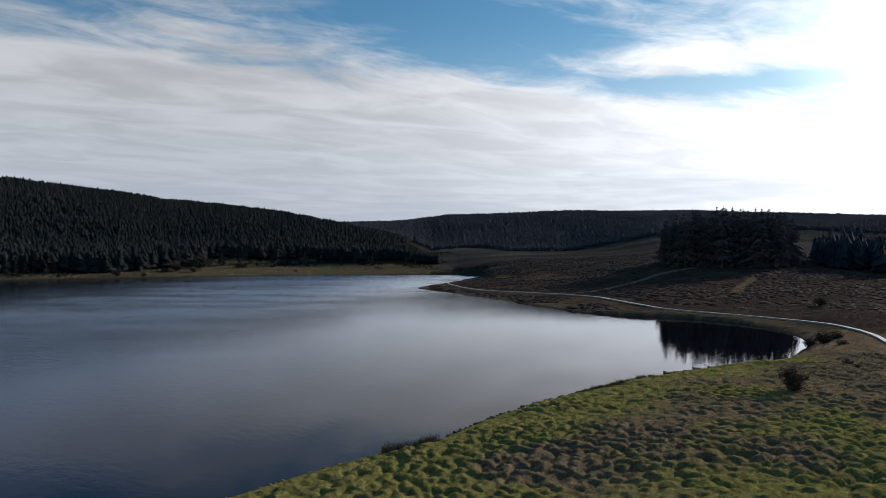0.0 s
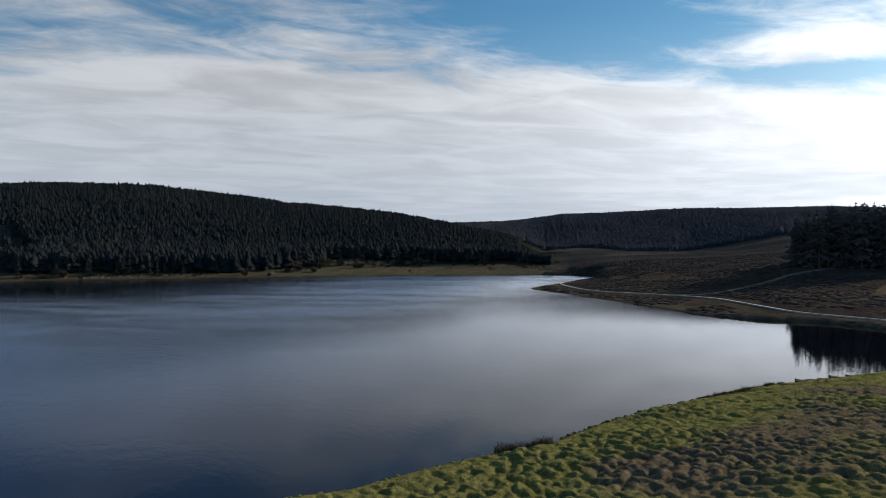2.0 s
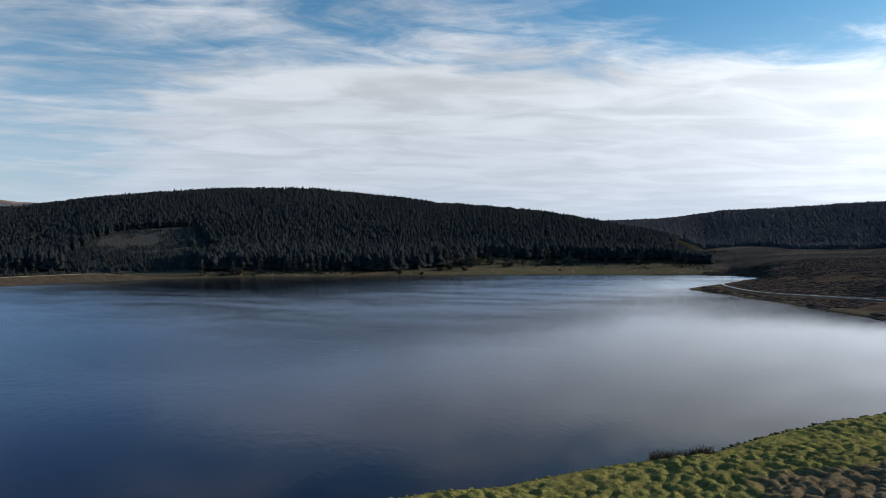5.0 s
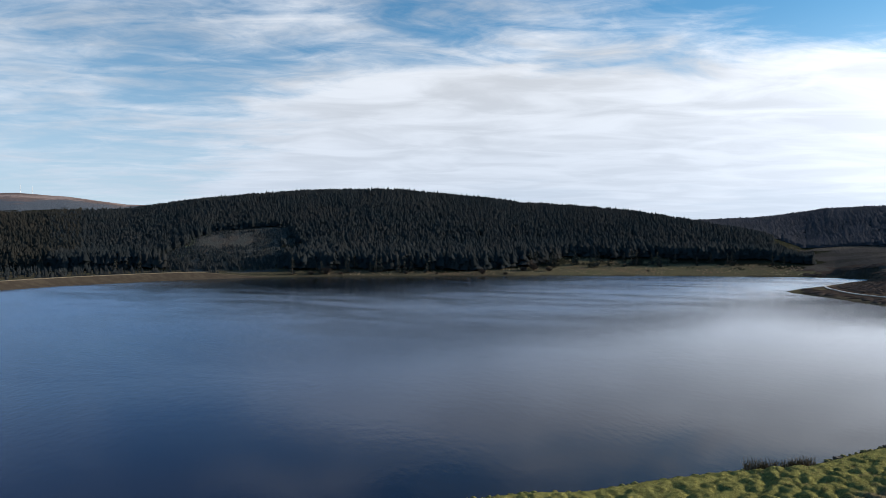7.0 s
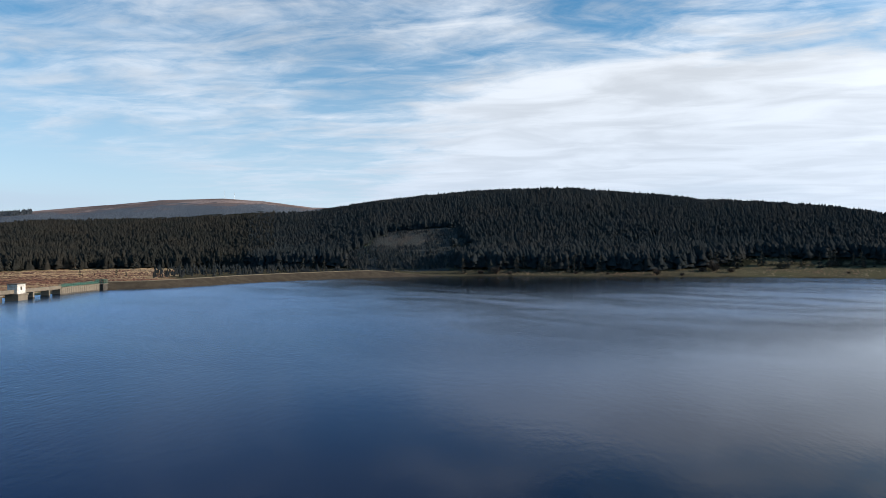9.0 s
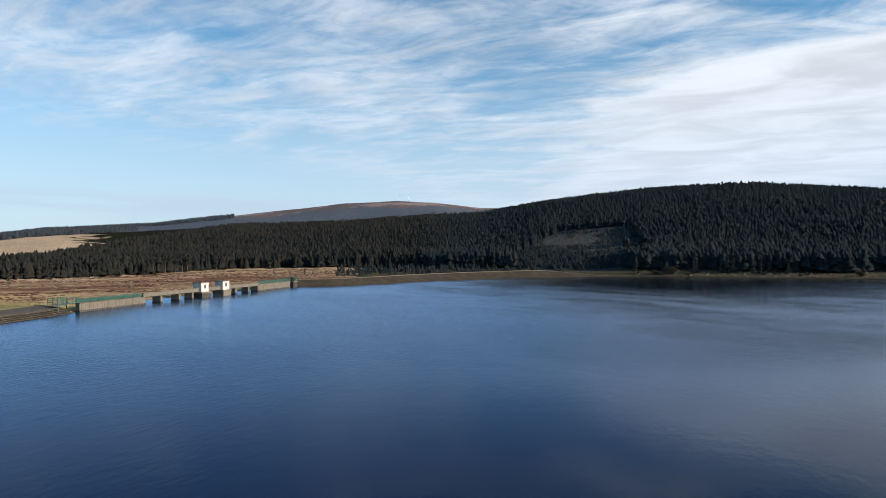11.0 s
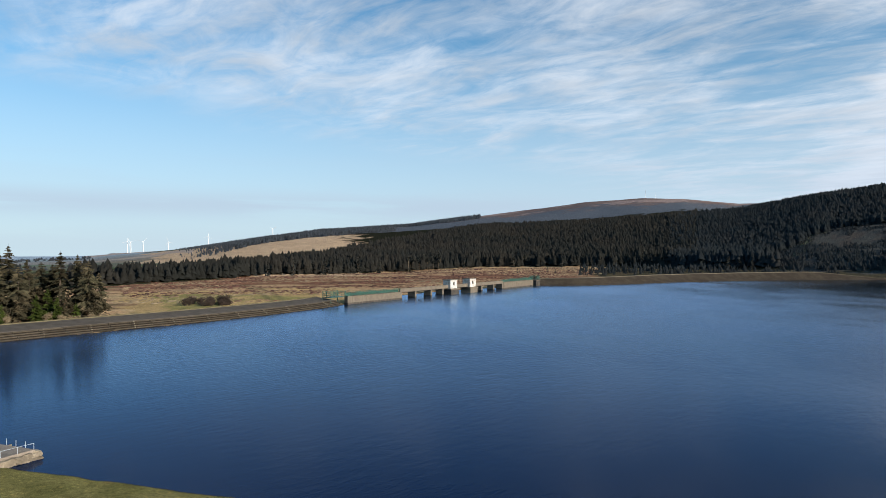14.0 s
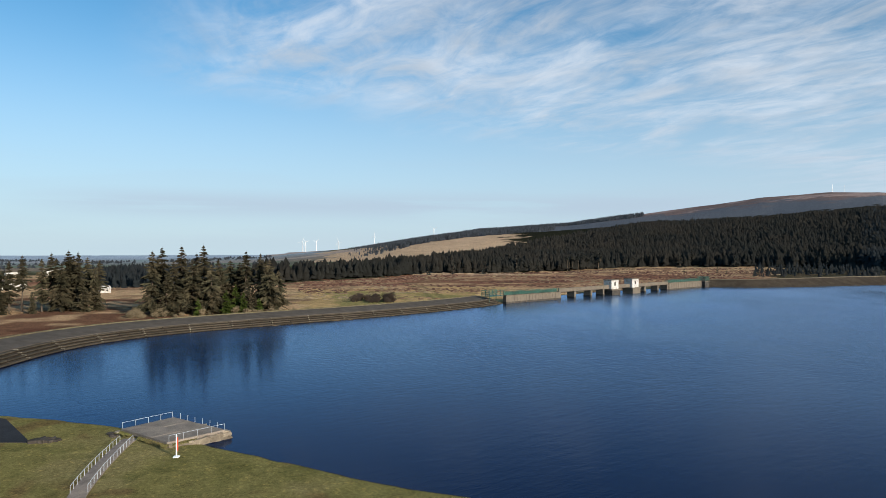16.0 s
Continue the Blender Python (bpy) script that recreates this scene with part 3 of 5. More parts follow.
    lay(slope * (A <= 0.5) * smooth(n2, 0.45, 0.6) * 0.7, (0.036, 0.034, 0.03))
    lay(slope * (A <= 0.5) * smooth(fnoise(x, y, 120, 231), 0.55, 0.7) * 0.6, (0.10, 0.085, 0.07))
    lay(slope * (A >= 84) * 1.0, (0.06, 0.06, 0.035))
    lay((A > 83) * (A < 101) * (R > 700) * (R < 1760) * 1.0, (0.52, 0.36, 0.225))
    lay((A > 83) * (A < 101) * (R > 700) * (R < 1760) * smooth(n1, 0.45, 0.65) * 0.5, (0.38, 0.26, 0.155))
    # blue-grey on the far hill's flank: haze put into the colour
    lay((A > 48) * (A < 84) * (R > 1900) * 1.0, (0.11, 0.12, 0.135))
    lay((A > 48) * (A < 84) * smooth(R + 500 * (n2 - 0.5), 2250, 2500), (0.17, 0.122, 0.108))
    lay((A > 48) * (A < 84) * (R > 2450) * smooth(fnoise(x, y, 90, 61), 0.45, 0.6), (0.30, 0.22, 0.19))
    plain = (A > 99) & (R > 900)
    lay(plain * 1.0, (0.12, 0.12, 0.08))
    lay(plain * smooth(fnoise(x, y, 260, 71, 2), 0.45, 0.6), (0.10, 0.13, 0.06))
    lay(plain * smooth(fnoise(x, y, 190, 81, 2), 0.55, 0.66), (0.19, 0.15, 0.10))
    # the plain pales to blue with distance, aerial haze mixed into its colour
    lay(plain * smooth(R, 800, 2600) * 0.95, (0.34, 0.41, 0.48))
    lay((A0 > 96) * (A0 < 103.5) * (R > 1300) * smooth(fnoise(x, y, 300, 75, 2), 0.3, 0.5) * 0.9, (0.36, 0.29, 0.24))
    glade = (A > 41) * (A < 51) * (R > keyed(A, FOOT_R)) * (R < keyed(A, FOOT_R) + 230)
    lay(glade * 1.0, (0.072, 0.070, 0.062))
    lay(glade * smooth(np.abs(R - (keyed(A, FOOT_R) + 30 + 42 * (51 - A))), 18, 4) * smooth(A, 46, 48.5), (0.22, 0.22, 0.12))
    lay(glade * smooth(n1, 0.5, 0.65) * 0.6, (0.085, 0.065, 0.052))
    for line, half, c in TRACKS:
        far = far_from(x, y, line)
        lay(smooth(far + 1.5 * (n3 - 0.5), half + 1.0, half - 0.5) * 0.8, c)
    lay(smooth(edge, 1.2, 0.0) * 1.0, (0.045, 0.036, 0.025))
    A, R = A0, R0
    na, nr = A.shape
    idx = np.arange(na * nr).reshape(na, nr)
    nxt = np.roll(idx, -1, axis=0)
    quads = np.stack([idx[:, :-1], nxt[:, :-1], nxt[:, 1:], idx[:, 1:]], -1).reshape(-1, 4)[:, ::-1]
    keep = (edge.ravel()[quads] > -9).any(1)
    quads = quads[keep]
    used = np.unique(quads)
    back = np.zeros(na * nr, int)
    back[used] = np.arange(len(used))
    verts = np.stack([x.ravel(), y.ravel(), z.ravel()], 1)[used]
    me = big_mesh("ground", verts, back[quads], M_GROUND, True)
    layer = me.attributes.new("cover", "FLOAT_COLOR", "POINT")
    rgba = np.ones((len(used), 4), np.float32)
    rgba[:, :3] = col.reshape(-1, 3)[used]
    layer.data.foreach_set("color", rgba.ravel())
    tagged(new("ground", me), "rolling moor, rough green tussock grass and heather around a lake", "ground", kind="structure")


def build_water():
    centre = LAKE.mean(0)
    p, q = np.roll(LAKE, 1, axis=0), np.roll(LAKE, -1, axis=0)
    tang = q - p
    out = np.stack([tang[:, 1], -tang[:, 0]], 1) / np.linalg.norm(tang, axis=1)[:, None]
    area = 0.5 * np.sum(LAKE[:, 0] * q[:, 1] - q[:, 0] * LAKE[:, 1])
    ring = LAKE + out * (4.0 if area > 0 else -4.0)
    bm = bmesh.new()
    face = bm.faces.new([bm.verts.new((x, y, 0)) for x, y in ring])
    if face.normal.z < 0 or area < 0:
        face.normal_flip()
    bmesh.ops.triangulate(bm, faces=bm.faces[:])
    bm.normal_update()
    for f in bm.faces:
        if f.normal.z < 0:
            f.normal_flip()
    me = bpy.data.meshes.new("water")
    bm.to_mesh(me)
    bm.free()
    me.materials.append(M_WATER)
    tagged(new("water", me), "deep blue rippled reservoir water", "water", kind="structure")


build_ground()
build_water()

# ------------------------------------------------------------------ forests
rng = np.random.default_rng(7)


def conifers(name, label, x, y, tall, material, tiers=3, sides=6, slim=0.2):
    """Many conifers in one mesh: each a stack of ragged skirts."""
    n = len(x)
    z = land(x, y)
    V, F, base = [], [], 0
    turn = rng.uniform(0, 6.28, n)
    for k in range(tiers):
        lo, hi = 0.10 + 0.80 * k / tiers, min(1.0, 0.10 + 0.80 * (k + 1) / tiers + 0.22)
        rad = tall * slim * (1 - 0.75 * k / tiers) * rng.uniform(0.8, 1.2, n)
        if k == tiers - 1:
            hi = 1.0
        tip = np.stack([x + rng.normal(0, 0.01, n) * tall, y + rng.normal(0, 0.01, n) * tall, z + tall * hi], 1)
        ring = []
        for s in range(sides):
            g = turn + 6.283 * (s + 0.5 * k) / sides
            rr = rad * rng.uniform(0.45, 1.35, n)
            ring.append(np.stack([x + np.cos(g) * rr, y + np.sin(g) * rr, z + tall * (lo + rng.uniform(-0.10, 0.08, n))], 1))
        block = np.stack([tip] + ring, 1)
        off = base + np.arange(n)[:, None] * (sides + 1)
        for s in range(sides):
            F.append(np.concatenate([off, off + 1 + s, off + 1 + (s + 1) % sides], 1))
        V.append(block.reshape(-1, 3))
        base += n * (sides + 1)
    me = big_mesh(name, np.concatenate(V), np.concatenate(F), material, True)
    return tagged(new(name, me), label, "forest", kind="stuff")


def scatter(a0, a1, r0, r1, spacing):
    """Places spread evenly over a piece of a ring."""
    mid = (r0 + r1) / 2
    area = radians(a1 - a0) * mid * (r1 - r0)
    n = int(area / spacing ** 2)
    a = rng.uniform(a0, a1, n)
    r = np.sqrt(rng.uniform(r0 ** 2, r1 ** 2, n))
    return a, r


def build_forests():
    # the wooded hill over the far shore
    a, r = scatter(0.3, 58, 820, 1420, 4.3)
    x, y = polar(a, r)
    rf, rm = keyed(a, FOOT_R), keyed(a, MID_R)
    n = fnoise(x, y, 70, 91)
    aw = a + 3.5 * (n - 0.5) + 2.5 * (fnoise(x, y, 25, 93) - 0.5)
    cut = (aw > 41) & (aw < 51) & (r < rf + 200 + 60 * (n - 0.5)) & (r < rf + 60 + 30 * (51 - aw))
    young = cut
    ok = (r > rf + 5 + 30 * (n - 0.5) + 25 * smooth(a, 22, 18)) & (r < rm + 40)
    ok &= ~((a < 3) & (r > 1150))
    tall = 10 + 9 * smooth(r, rf + 120, rf) * rng.uniform(0.7, 1.2, len(a)) + rng.normal(0, 1.3, len(a)) - 4 * smooth(a, 5, 1)
    tall = np.clip(tall, 5, 26)
    m = ok & ~cut
    conifers("conifer_forest", "dark green spruce plantation covering the hill across the lake", x[m], y[m], tall[m], M_NEEDLE, 4, 6, 0.36)
    m = ok & young & (n > 0.34) & (r < rf + 195)
    conifers("young_plantation", "low young spruces on a felled clearing", x[m], y[m], tall[m] * 0.33, M_NEEDLE, 2, 6, 0.28)
    # the long forest behind the dam: a belt on the lower slope, a pale field, and the far ridge
    back = [(56, 1470), (64, 1560), (73, 1600), (77, 1400), (81, 1220), (85.4, 1000), (90, 850), (94, 765), (98, 690), (102, 650), (104, 640)]
    lawn = [(56, 1470), (64, 1560), (73, 1600), (77, 1400), (81, 1215), (83, 1130), (84.3, 1400), (86.7, 1500), (90.7, 1270), (94, 1020), (97, 780), (99, 780), (104, 3000)]
    a, r = scatter(56, 104.5, 560, 1050, 4.2)
    a2, r2 = scatter(56, 90, 1050, 1640, 5.0)
    a, r = np.concatenate([a, a2]), np.concatenate([r, r2])
    x, y = polar(a, r)
    rf = keyed(a, FOOT_R)
    n, n9 = fnoise(x, y, 90, 95), fnoise(x, y, 18, 99)
    ok = (r > rf + 20 * (n - 0.3) + 16 * (n9 - 0.5)) & (r < keyed(a, back) + 40 * (n - 0.5)) & (n9 > 0.24)
    tall = np.clip(rng.normal(10.5, 1.6, len(a)) + 4.0 * smooth(r, rf + 160, rf) + 5 * (n9 - 0.5), 6, 24)
    front = ok & (r < rf + 90)
    ok &= ~front
    conifers("forest_front", "ragged dark spruces at the front of the forest behind the dam", x[front], y[front], tall[front] * rng.uniform(0.75, 1.15, front.sum()), M_NEEDLE_BROWN, 6, 7, 0.27)
    conifers("conifer_forest", "dark brownish green spruce forest beyond the moor behind the dam", x[ok], y[ok], tall[ok], M_NEEDLE_BROWN, 4, 6, 0.34)
    a, r = scatter(73, 97.5, 760, 2620, 9.0)
    x, y = polar(a, r)
    n = fnoise(x, y, 90, 95)
    ok = (r > keyed(a, lawn) + 50 * (n - 0.5)) & (r > 1350 - 60 * (a - 90)) & ((a > 80) | (r > 2300)) & (n > 0.3) & (rng.uniform(0, 1, len(a)) > smooth(a, 92, 97.5))
    conifers("ridge_forest", "hazy spruce forest along the far ridge", x[ok], y[ok], np.clip(rng.normal(10, 1.5, ok.sum()), 6, 14) * (1 - 0.6 * smooth(a[ok], 90, 97.5)), M_HAZED_FAR, 2, 5, 0.3)
    # far eastern hills
    a, r = scatter(-46, 10, 1250, 2120, 6.6)
    x, y = polar(a, r)
    n = fnoise(x, y, 200, 97)
    ok = r > 1370 + 260 * (n - 0.5) - 300 * smooth(a, -3, -7) * smooth(a, -24, -20)
    conifers("conifer_forest", "distant spruce forest along the eastern skyline", x[ok], y[ok], np.clip(rng.normal(8, 1.2, ok.sum()), 5, 12), M_HAZED_EAST, 2, 6, 0.55)


build_forests()

# ------------------------------------------------------------------ trees and shrubs


def conifer_meshes(tall, wide, bare, seed, whorls=24, ragged=0.3, sparse=False):
    """A tapered trunk, and a crown of drooping boughs set with needle sprays."""
    r = random.Random(seed)
    bm = bmesh.new()
    bend = [(r.uniform(-0.15, 0.15), r.uniform(-0.15, 0.15)) for _ in range(5)]
    pts = [Vector((bend[k][0] * k * 0.4, bend[k][1] * k * 0.4, tall * k / 4)) for k in range(5)]
    for k in range(4):
        ra, rb = tall * 0.016 * (1 - k / 4.2), tall * 0.016 * (1 - (k + 1) / 4.2)
        tube(bm, pts[k], pts[k + 1], ra, rb, 7)
    trunk = bpy.data.meshes.new("trunk")
    bm.to_mesh(trunk)
    bm.free()
    trunk.materials.append(M_BARK)
    V, F = [], []
    for k in range(whorls):
        f = bare + (1 - bare) * (1 - (1 - (k + r.uniform(-1.0, 1.0)) / whorls) ** 1.35)
        f = min(max(f, bare), 0.985)
        z = tall * f
        shape = min(1.0, ((1 - f) / (1 - bare)) ** 0.8 * 1.1 + 0.015) * (0.55 + 0.45 * min(1, (f - bare) * 6 + 0.3))
        gap = r.uniform(0, 6.283)
        lift = r.uniform(-0.5, 0.5)
        for b in range(r.randint(4, 6) if sparse else r.randint(5, 9)):
            if r.random() < 0.15:
                continue
            lift = r.uniform(-0.03, 0.03) * tall * min(1.0, 3 * (1 - f))
            g = gap + r.uniform(0, 4.9)
            L = wide * shape * r.uniform(1 - ragged * 1.6, 1 + ragged * 0.6)
            rise = r.uniform(-0.35, 0.15) + 0.5 * max(0, f - 0.6)
            c, s = math.cos(g), math.sin(g)
            n = 3 if sparse else 6 if L > 1.2 else 4
            for j in range(1, n + 1):
                q = j / n
                px, py, pz = c * L * q, s * L * q, z + lift + rise * L * q - 0.18 * L * q * q
                side = (1.5 if sparse else 1.0) * (0.42 * L * (1 - 0.6 * q) + min(0.32, 0.12 + 0.2 * L)) * r.uniform(0.7, 1.3)
                for d in (-1, 1):
                    gx = c * 0.55 - s * d * 0.8
                    gy = s * 0.55 + c * d * 0.8
                    i = len(V)
                    t = 0.25 * side + 0.06
                    V += [(px - c * t, py - s * t, pz + 0.1), (px + c * t, py + s * t, pz - r.uniform(0.0, 0.2)),
                          (px + gx * side, py + gy * side, pz - side * r.uniform(0.15, 0.6)), (px + gx * side * 0.4, py + gy * side * 0.4, pz + 0.22 * side)]
                    F += [(i, i + 1, i + 2), (i, i + 2, i + 3)]
    i = len(V)
    V += [(0.12, 0, tall * 0.95), (-0.1, 0.1, tall * 0.95), (0, -0.12, tall * 0.95), (0, 0, tall * 1.03)]
    F += [(i, i + 1, i + 3), (i + 1, i + 2, i + 3), (i + 2, i, i + 3)]
    return trunk, make_mesh("crown", V, F, M_CROWN_FAR if sparse else M_CROWN)


CONIFERS = [conifer_meshes(22, 4.3, 0.08, 1, 40, 0.5), conifer_meshes(24, 3.9, 0.25, 2, 38, 0.55), conifer_meshes(20, 4.8, 0.10, 3, 36, 0.55),
            conifer_meshes(18, 3.8, 0.04, 4, 32, 0.45), conifer_meshes(23, 3.0, 0.42, 5, 28, 0.6)]


FAR_CONIFERS = [conifer_meshes(22, 4.3, 0.05, 6, 17, 0.3, True), conifer_meshes(24, 4.0, 0.22, 7, 16, 0.4, True), conifer_meshes(20, 5.0, 0.07, 8, 16, 0.38, True),
                conifer_meshes(18, 3.8, 0.03, 9, 16, 0.3, True), conifer_meshes(23, 3.2, 0.38, 10, 14, 0.45, True)]


STAND_CROWNS = []
for _, me in FAR_CONIFERS:
    STAND_CROWNS.append(me.copy())
    STAND_CROWNS[-1].materials.clear()
    STAND_CROWNS[-1].materials.append(M_STAND)
M_PALEBARK = surface("sunlit_bare_stem", (0.19, 0.145, 0.098), 0.9, vary=0.35, scale=1.0, fine=6.0, per_object=0.3)
STEMS = []
for seed in (21, 22, 23):
    stem, top = conifer_meshes(17, 2.2, 0.68, seed, 12, 0.5, True)
    stem.materials.clear()
    stem.materials.append(M_PALEBARK)
    STEMS.append((stem, top))
YOUNG_CROWN = CONIFERS[3][1].copy()
YOUNG_CROWN.materials.clear()
YOUNG_CROWN.materials.append(M_YOUNG)


def conifer(x, y, tall, label, group, rg, pick=None, name="spruce_tree", wider=1.0, young=False):
    k = rg.randrange(len(CONIFERS)) if pick is None else pick
    trunk, crown = (CONIFERS if math.hypot(x, y) < 380 else FAR_CONIFERS)[k]
    crown = STAND_CROWNS[k] if group == "dense spruce stand" else crown
    size = tall / (22, 24, 20, 18, 23)[k]
    ob = thing(name, (x, y, at_height(x, y) - 0.2), label, "tree", group, rg.uniform(0, 360))
    ob.scale = (size * wider * rg.uniform(0.9, 1.15),) * 2 + (size,)
    part("trunk", trunk, M_BARK, ob)
    part("crown", YOUNG_CROWN if young else crown, M_CROWN, ob)
    return ob


def bush_mesh(wide, tall, seed, twigs=260, thick=0.035):
    r = random.Random(seed)
    V, F = [], []

    def twig(a, b, ra, rb):
        d = (b - a).normalized()
        e = d.orthogonal().normalized()
        g = d.cross(e)
        i = len(V)
        for c, rad in ((a, ra), (b, rb)):
            for k in range(3):
                V.append(tuple(c + (e * math.cos(2.094 * k) + g * math.sin(2.094 * k)) * rad))
        for k in range(3):
            F.append((i + k, i + (k + 1) % 3, i + 3 + (k + 1) % 3, i + 3 + k))

    stems = []
    for k in range(14):
        g, lean = r.uniform(0, 6.283), r.uniform(0.1, 1.0)
        a = Vector((r.uniform(-0.2, 0.2) * wide, r.uniform(-0.2, 0.2) * wide, -0.1))
        b = Vector((math.cos(g) * wide * 0.6 * lean, math.sin(g) * wide * 0.6 * lean, tall * r.uniform(0.45, 0.7) * (1.1 - 0.6 * lean)))
        twig(a, b, thick * 2.0, thick * 1.2)
        stems.append((a, b))
    for _ in range(twigs):
        a, b = r.choice(stems)
        p = a.lerp(b, r.uniform(0.25, 1.0))
        g = r.uniform(0, 6.283)
        e = p + Vector((math.cos(g), math.sin(g), r.uniform(-0.1, 1.2))).normalized() * wide * r.uniform(0.12, 0.4)
        k = math.sqrt((e.x / wide) ** 2 + (e.y / wide) ** 2 + (e.z / tall) ** 2)
        if k > 1:
            e = e * (r.uniform(0.86, 1.0) / k)
        e.z = max(e.z, 0.02)
        twig(p, e, thick, thick * 0.4)
        if r.random() < 0.5:
            stems.append((p, e))
    return make_mesh("twigs", V, F, M_TWIG)


BUSHES = [bush_mesh(3.2, 4.6, 1, 900, 0.035), bush_mesh(3.0, 2.2, 2, 420, 0.05), bush_mesh(3.4, 4.0, 3, 450, 0.06)]


PALE = []
for me in BUSHES[:2]:
    PALE.append(me.copy())
    PALE[-1].materials.clear()
    PALE[-1].materials.append(M_PALETWIG)


def bush(x, y, size, label, rg, k, group="", name="bare_bush", pale=False):
    ob = tagged(new(name, PALE[k] if pale else BUSHES[k]), label, "bush", group)
    ob.matrix_world = pose(x, y, at_height(x, y), 0, 0, rg.uniform(0, 360)) @ Matrix.Diagonal((size, size, size, 1))
    return ob


def rushes_mesh(wide, tall, seed, blades=150):
    r = random.Random(seed)
    V, F = [], []
    for _ in range(blades):
        g, out = r.uniform(0, 6.283), wide * math.sqrt(r.random())
        x, y = math.cos(g) * out, math.sin(g) * out * 0.6
        h = tall * r.uniform(0.5, 1.1)
        lx, ly = r.gauss(0, 0.25) * h, r.gauss(0, 0.25) * h
        a, wd = r.uniform(0, 6.283), 0.03
        c, s = math.cos(a) * wd, math.sin(a) * wd
        i = len(V)
        V += [(x - c, y - s, -0.1), (x + c, y + s, -0.1), (x + lx * 0.4 + c * 0.8, y + ly * 0.4 + s * 0.8, h * 0.6),
              (x + lx * 0.4 - c * 0.8, y + ly * 0.4 - s * 0.8, h * 0.6), (x + lx, y + ly, h)]
        F += [(i, i + 1, i + 2, i + 3), (i + 3, i + 2, i + 4)]
    return make_mesh("blades", V, F, M_REED)


RUSHES = [rushes_mesh(1.3, 1.4, 1), rushes_mesh(1.8, 1.1, 2), rushes_mesh(1.0, 1.0, 3, 100)]


def rush_clump(x, y, size, rg):
    ob = tagged(new("rush_clump", RUSHES[rg.randrange(3)]), "clump of dry brown rushes at the water's edge", "rushes", "rushes along the shore")
    ob.matrix_world = pose(x, y, max(0.05, at_height(x, y)), 0, 0, math.degrees(math.atan2(1.0, 0.75)) + rg.uniform(-20, 20)) @ Matrix.Diagonal((size, size, size, 1))


def stone_mesh(seed, sx=1.0, sy=0.8, sz=0.5, rounds=1):
    r = random.Random(seed)
    bm = bmesh.new()
    bmesh.ops.create_cube(bm, size=1.0)
    bmesh.ops.subdivide_edges(bm, edges=bm.edges[:], cuts=rounds, use_grid_fill=True)
    for v in bm.verts:
        v.co = Vector((v.co.x * sx, v.co.y * sy, v.co.z * sz)) * (0.72 + 0.4 * r.random() if v.co.length > 0.6 else 0.95 + 0.15 * r.random())
    me = bpy.data.meshes.new("stone")
    bm.to_mesh(me)
    bm.free()
    me.materials.append(M_STONE)
    return me


STONES = [stone_mesh(k) for k in range(5)]


DARK_STONES = []
for me in STONES:
    DARK_STONES.append(me.copy())
    DARK_STONES[-1].materials.clear()
    DARK_STONES[-1].materials.append(M_BOULDER)


def rock(x, y, size, z=None, group="stones along the shore", name="boulder", rg=random.Random(3)):
    ob = tagged(new(name, DARK_STONES[rg.randrange(5)]), "rough dark boulder lying at the water's edge", "rock", group)
    z = at_height(x, y) if z is None else z
    ob.matrix_world = pose(x, y, z, 0, 0, rg.uniform(0, 360)) @ Matrix.Diagonal((size, size, size, 1))


def spot(a, r):
    x, y = polar(a, r)
    return float(x), float(y)


